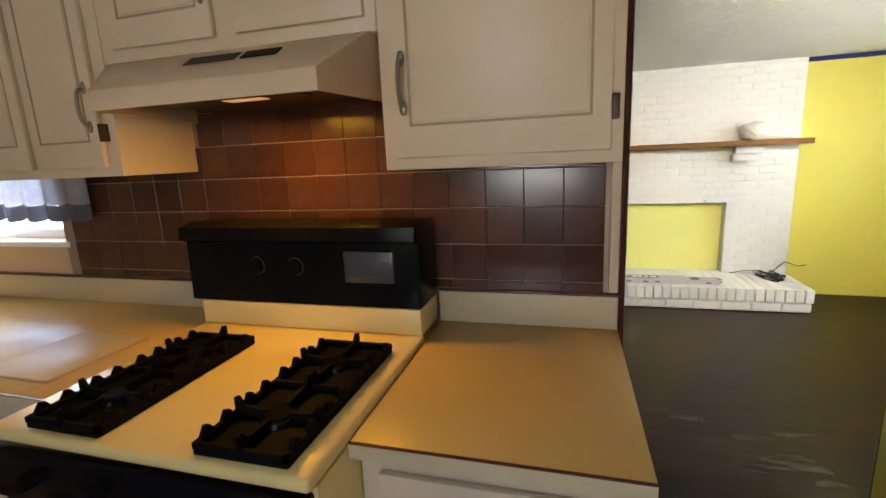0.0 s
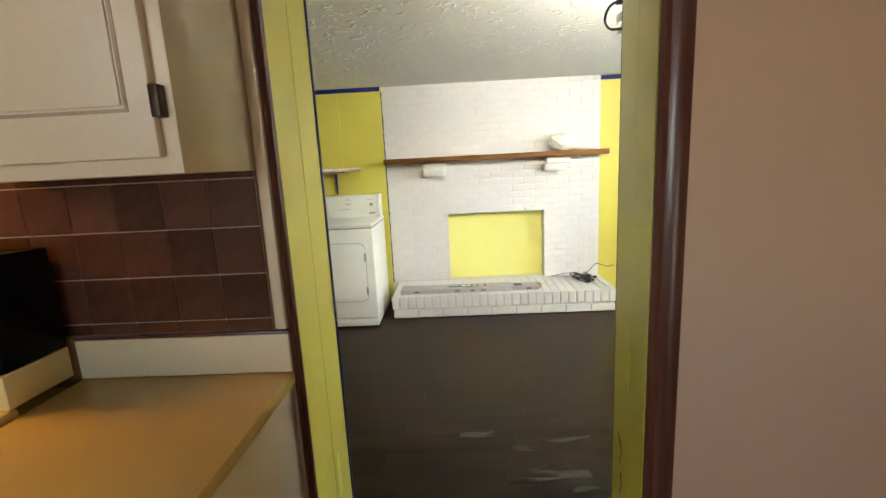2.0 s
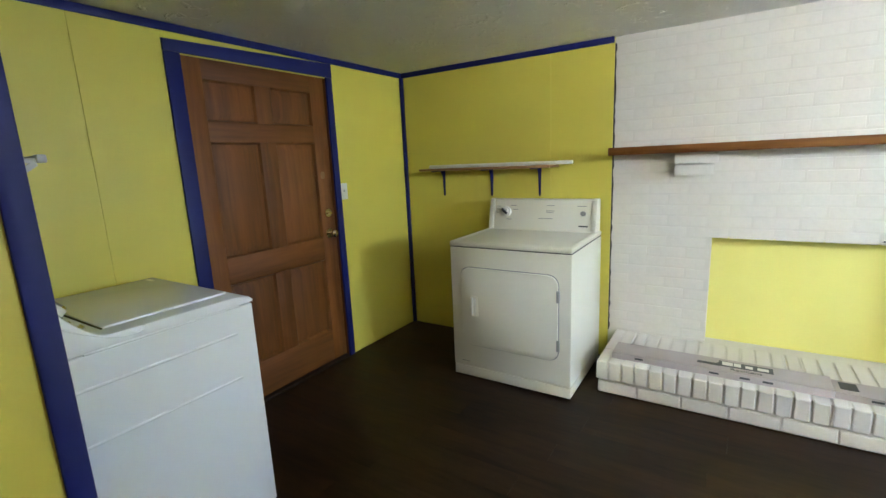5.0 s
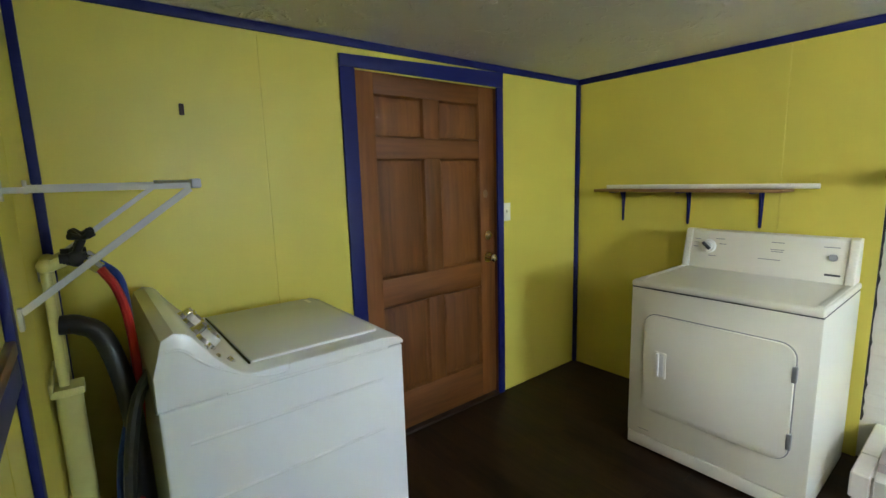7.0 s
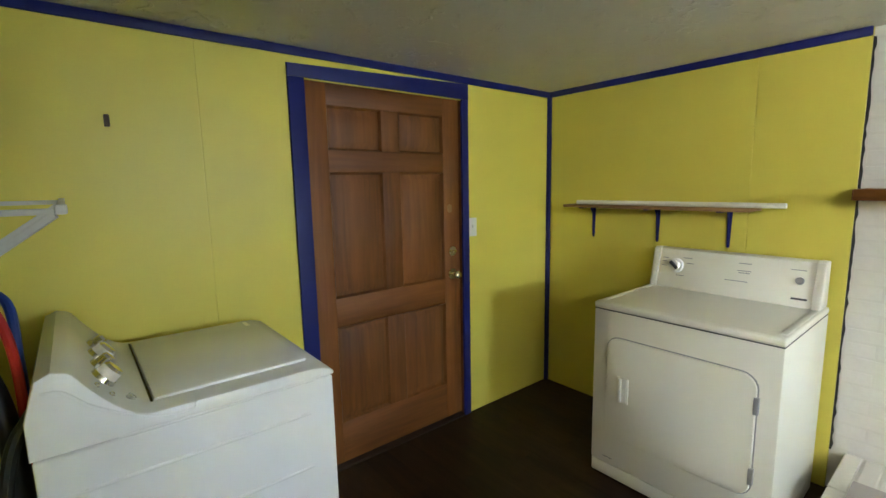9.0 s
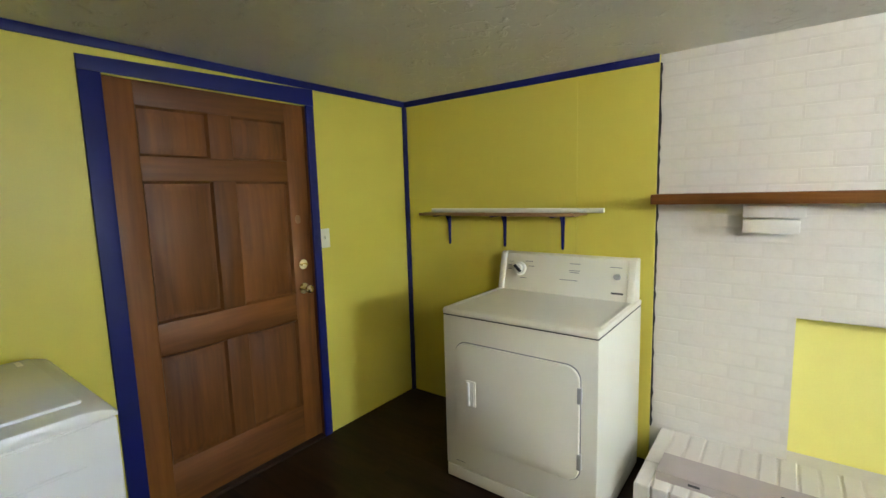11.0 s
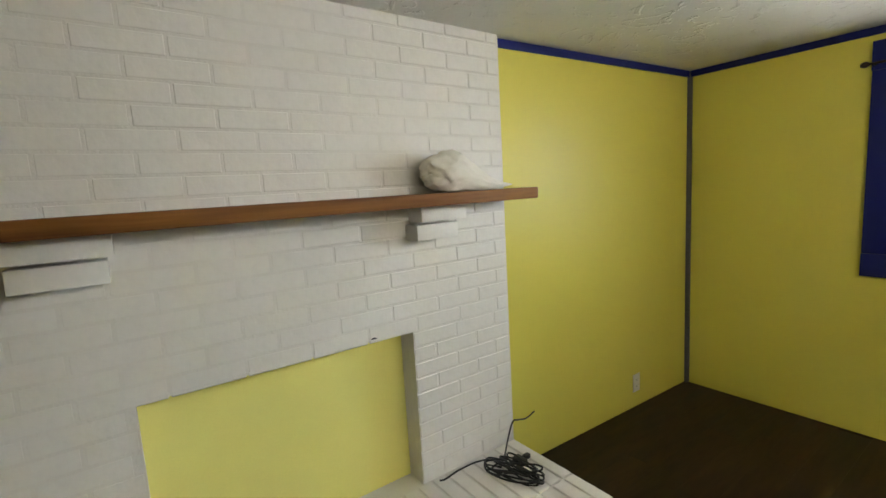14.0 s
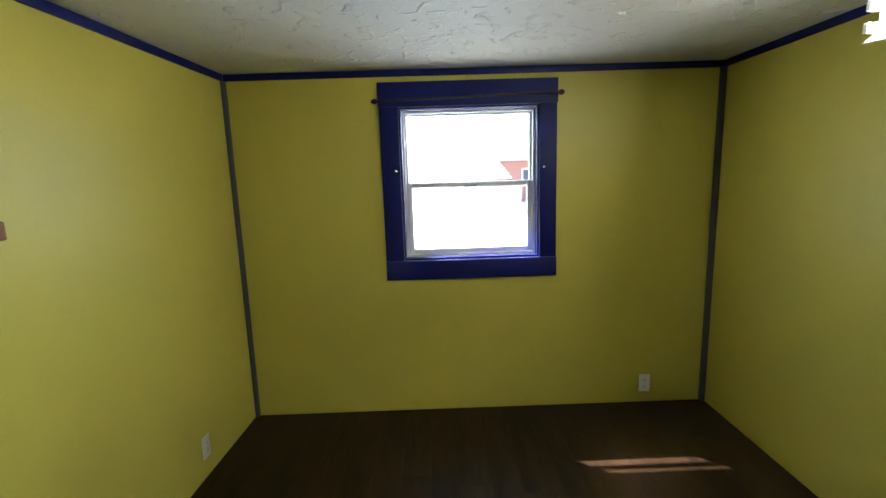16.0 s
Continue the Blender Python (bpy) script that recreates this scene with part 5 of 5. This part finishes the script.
part("sun_cutoff_strip", B(6.080, 6.086, -1.5, 4.5, 2.195, 2.262), SIDING, eave)
part("upper_cutoff_strip", B(6.080, 6.086, -1.5, 4.5, 2.296, 2.3715), SIDING, eave)

house = thing("neighbour_house", (36.0, -8.0, -0.55), "pink-red brick bungalow with a grey roof across the yard", "house")
part("wall", B(34.0, 41.0, -15.0, -1.6, -0.55, 2.2), REDBRICK, house)
part("roof", prism(bmesh.new(), [(33.4, 2.2), (41.6, 2.2), (37.5, 3.9)], "y", -15.5, -1.1), ROOFING, house)
for y in (-13.0, -9.2, -5.4):
    w = part("window", B(33.95, 34.02, y, y + 1.3, 0.5, 1.7, bevel=0.02), SIDING, house)
    part("window_pane", B(33.935, 33.96, y + 0.1, y + 1.2, 0.6, 1.6), DARKGREY, w)
car = thing("parked_car", (28.5, 0.0, -0.55), "blue-grey parked car facing the house across the yard", "car")
prof = [(26.4, -0.30), (30.8, -0.30), (30.85, 0.20), (30.4, 0.36), (29.8, 0.86), (28.2, 0.88), (27.5, 0.42), (26.5, 0.28)]
part("body", prism(bmesh.new(), prof, "y", -0.88, 0.88, bevel=0.07), CARPAINT, car)
for x in (27.2, 30.0):
    for y in (-0.90, 0.72):
        t = part("wheel", R((x, y, -0.25), (x, y + 0.18, -0.25), 0.30, seg=20), CORD, car)
        part("rim", R((x, y - 0.01, -0.25), (x, y + 0.19, -0.25), 0.17, seg=16), CHROME, t)
part("windscreen", prism(bmesh.new(), [(27.55, 0.46), (28.17, 0.84), (28.20, 0.84), (27.60, 0.46)], "y", -0.68, 0.68), DARKGREY, car)
for y in (-0.70, 0.46):
    part("headlight", B(26.42, 26.50, y, y + 0.24, 0.06, 0.20, bevel=0.02), CHROME, car)

# ---- pieces: bricks, hearth bricks, tiles and floor planks ----
CACHE = {}


def piece(name, w, d, h, material, parent, at, bevel, turn=0.0, tag=""):
    """One of many alike blocks; alike ones share a mesh."""
    key = (name, round(w, 3), round(d, 3), round(h, 3), tag)
    if key not in CACHE:
        bm = B(-w / 2, w / 2, -d / 2, d / 2, -h / 2, h / 2, bevel=bevel, seg=1)
        CACHE[key] = mesh_of(bm, name, material)
    ob = new(name, CACHE[key])
    ob.parent = parent
    ob.matrix_parent_inverse = root_pose(parent).inverted()
    ob.matrix_basis = pose(*at, 0, turn, 0)
    return ob


rng = random.Random(11)
CH, BL, JT = 0.0672, 0.2235, 0.0040


def bricks_in(x0, x1, z, row):
    x = x0 - (BL / 2 if row % 2 else 0.0)
    while x < x1 - 0.03:
        a, b = max(x, x0), min(x + BL - JT, x1)
        if b - a > 0.03:
            mid = (a + b) / 2
            # thick paint has filled the joints here and there, mostly at the dryer's end
            fill = min(1.0, max(0.0, 0.70 - 0.9 * noise.noise(Vector((mid * 1.4, z * 1.7, 2.0))) - 0.55 * (mid - 2.75)))
            piece("brick", round(b - a, 2), 0.05, CH - 0.003, WHITE_BRICK, brickwall, (mid, BY + 0.025 + 0.0024 * fill + rng.uniform(-0.0006, 0.0004), z + CH / 2), 0.0048, rng.uniform(-0.1, 0.1))
        x += BL


row = 0
z = HT + 0.006
while z < ZC - 0.03:
    if z < FZ1 - 0.02:
        bricks_in(BX0, FX0 - 0.001, z, row)
        bricks_in(FX1 + 0.001, BX1, z, row + 1)
    else:
        bricks_in(BX0, BX1, z, row)
    z += CH
    row += 1

n = 28
w = (HX1 - HX0) / n
for i in range(n):
    for j, (ya, yb) in enumerate(((HY0, HY0 + 0.203), (HY0 + 0.205, BY - 0.003))):
        piece("brick", w - 0.009, round(yb - ya, 3), 0.112, WHITE_BRICK, hearth, (HX0 + (i + 0.5) * w, (ya + yb) / 2, HT - 0.056 + rng.uniform(-0.0015, 0.0015)), 0.005, rng.uniform(-0.4, 0.4))
n = 9
w = (HX1 - HX0 - 0.02) / n
for i in range(n):
    piece("brick", w - 0.007, 0.095, 0.074, WHITE_BRICK, hearth, (HX0 + 0.01 + (i + 0.5) * w, HY0 + 0.058 + rng.uniform(-0.002, 0.002), 0.042), 0.006)
for x in (HX0 + 0.058, HX1 - 0.058):
    for j in range(2):
        piece("brick", 0.095, 0.20, 0.072, WHITE_BRICK, hearth, (x, HY0 + 0.215 + j * 0.21, 0.042), 0.006)

splash = solid("tile_backsplash", B(-0.24, 1.914, KY - 0.0115, KY - 0.001, 1.0, 1.74), GROUT, "brown glazed tile backsplash with pale grout", "backsplash", kind="structure")
TP = 0.1165
for r in range(-1, 7):
    for c in range(20):
        x1, z0 = 1.912 - c * TP, 1.038 + r * TP
        za, zb = max(z0, 1.008), min(z0 + TP - 0.0032, 1.735)
        xa = x1 - TP + 0.0014
        if xa < -0.24 or zb - za < 0.02 or (za > 1.40 and (xa > 1.36 or xa < 0.5)):
            continue
        piece("tile", TP - 0.0014, 0.010, round(zb - za, 3), TILE, splash, ((xa + x1) / 2, KY - 0.0095, (za + zb) / 2), 0.0016)

PW, PL = 0.152, 1.22
r = 0
y = -0.43
while y < 3.07:
    x = -0.02 - (r * 0.47 % 1.0) * PL
    while x < 5.47:
        a, b = max(x, 0.0 if y > -0.15 else JL), min(x + PL - 0.0004, 5.468 if y > -0.15 else JR)
        if b - a > 0.05:
            piece("plank", round(b - a, 4) - 0.0002, PW - 0.0003, 0.012, PLANK, floor, ((a + b) / 2, y + PW / 2, 0.000 - 0.006), 0.0)
        x += PL
    y += PW
    r += 1

rng = random.Random(33)
for cx, cy, lx, ly, turn in ((2.82, 0.545, 0.19, 0.016, 9), (2.70, 0.50, 0.10, 0.03, 4), (2.80, 0.345, 0.12, 0.055, 3), (2.86, 0.30, 0.09, 0.035, -6), (2.66, 0.255, 0.13, 0.03, 4), (2.90, 0.20, 0.06, 0.03, 0), (2.45, 0.62, 0.12, 0.025, 0)):
    bm = bmesh.new()
    ring = []
    for i in range(18):
        a = 6.28318 * i / 18
        f = 1 + rng.uniform(-0.3, 0.25)
        ring.append((lx * f * math.cos(a), ly * f * math.sin(a)))
    prism(bm, ring, "z", 0.0, 0.0003)
    bmesh.ops.transform(bm, verts=bm.verts[:], matrix=pose(cx, cy, 0.0006, 0, 0, turn))
    part("dust_smear", bm, DUST, floor, "thin pale dusty smear")
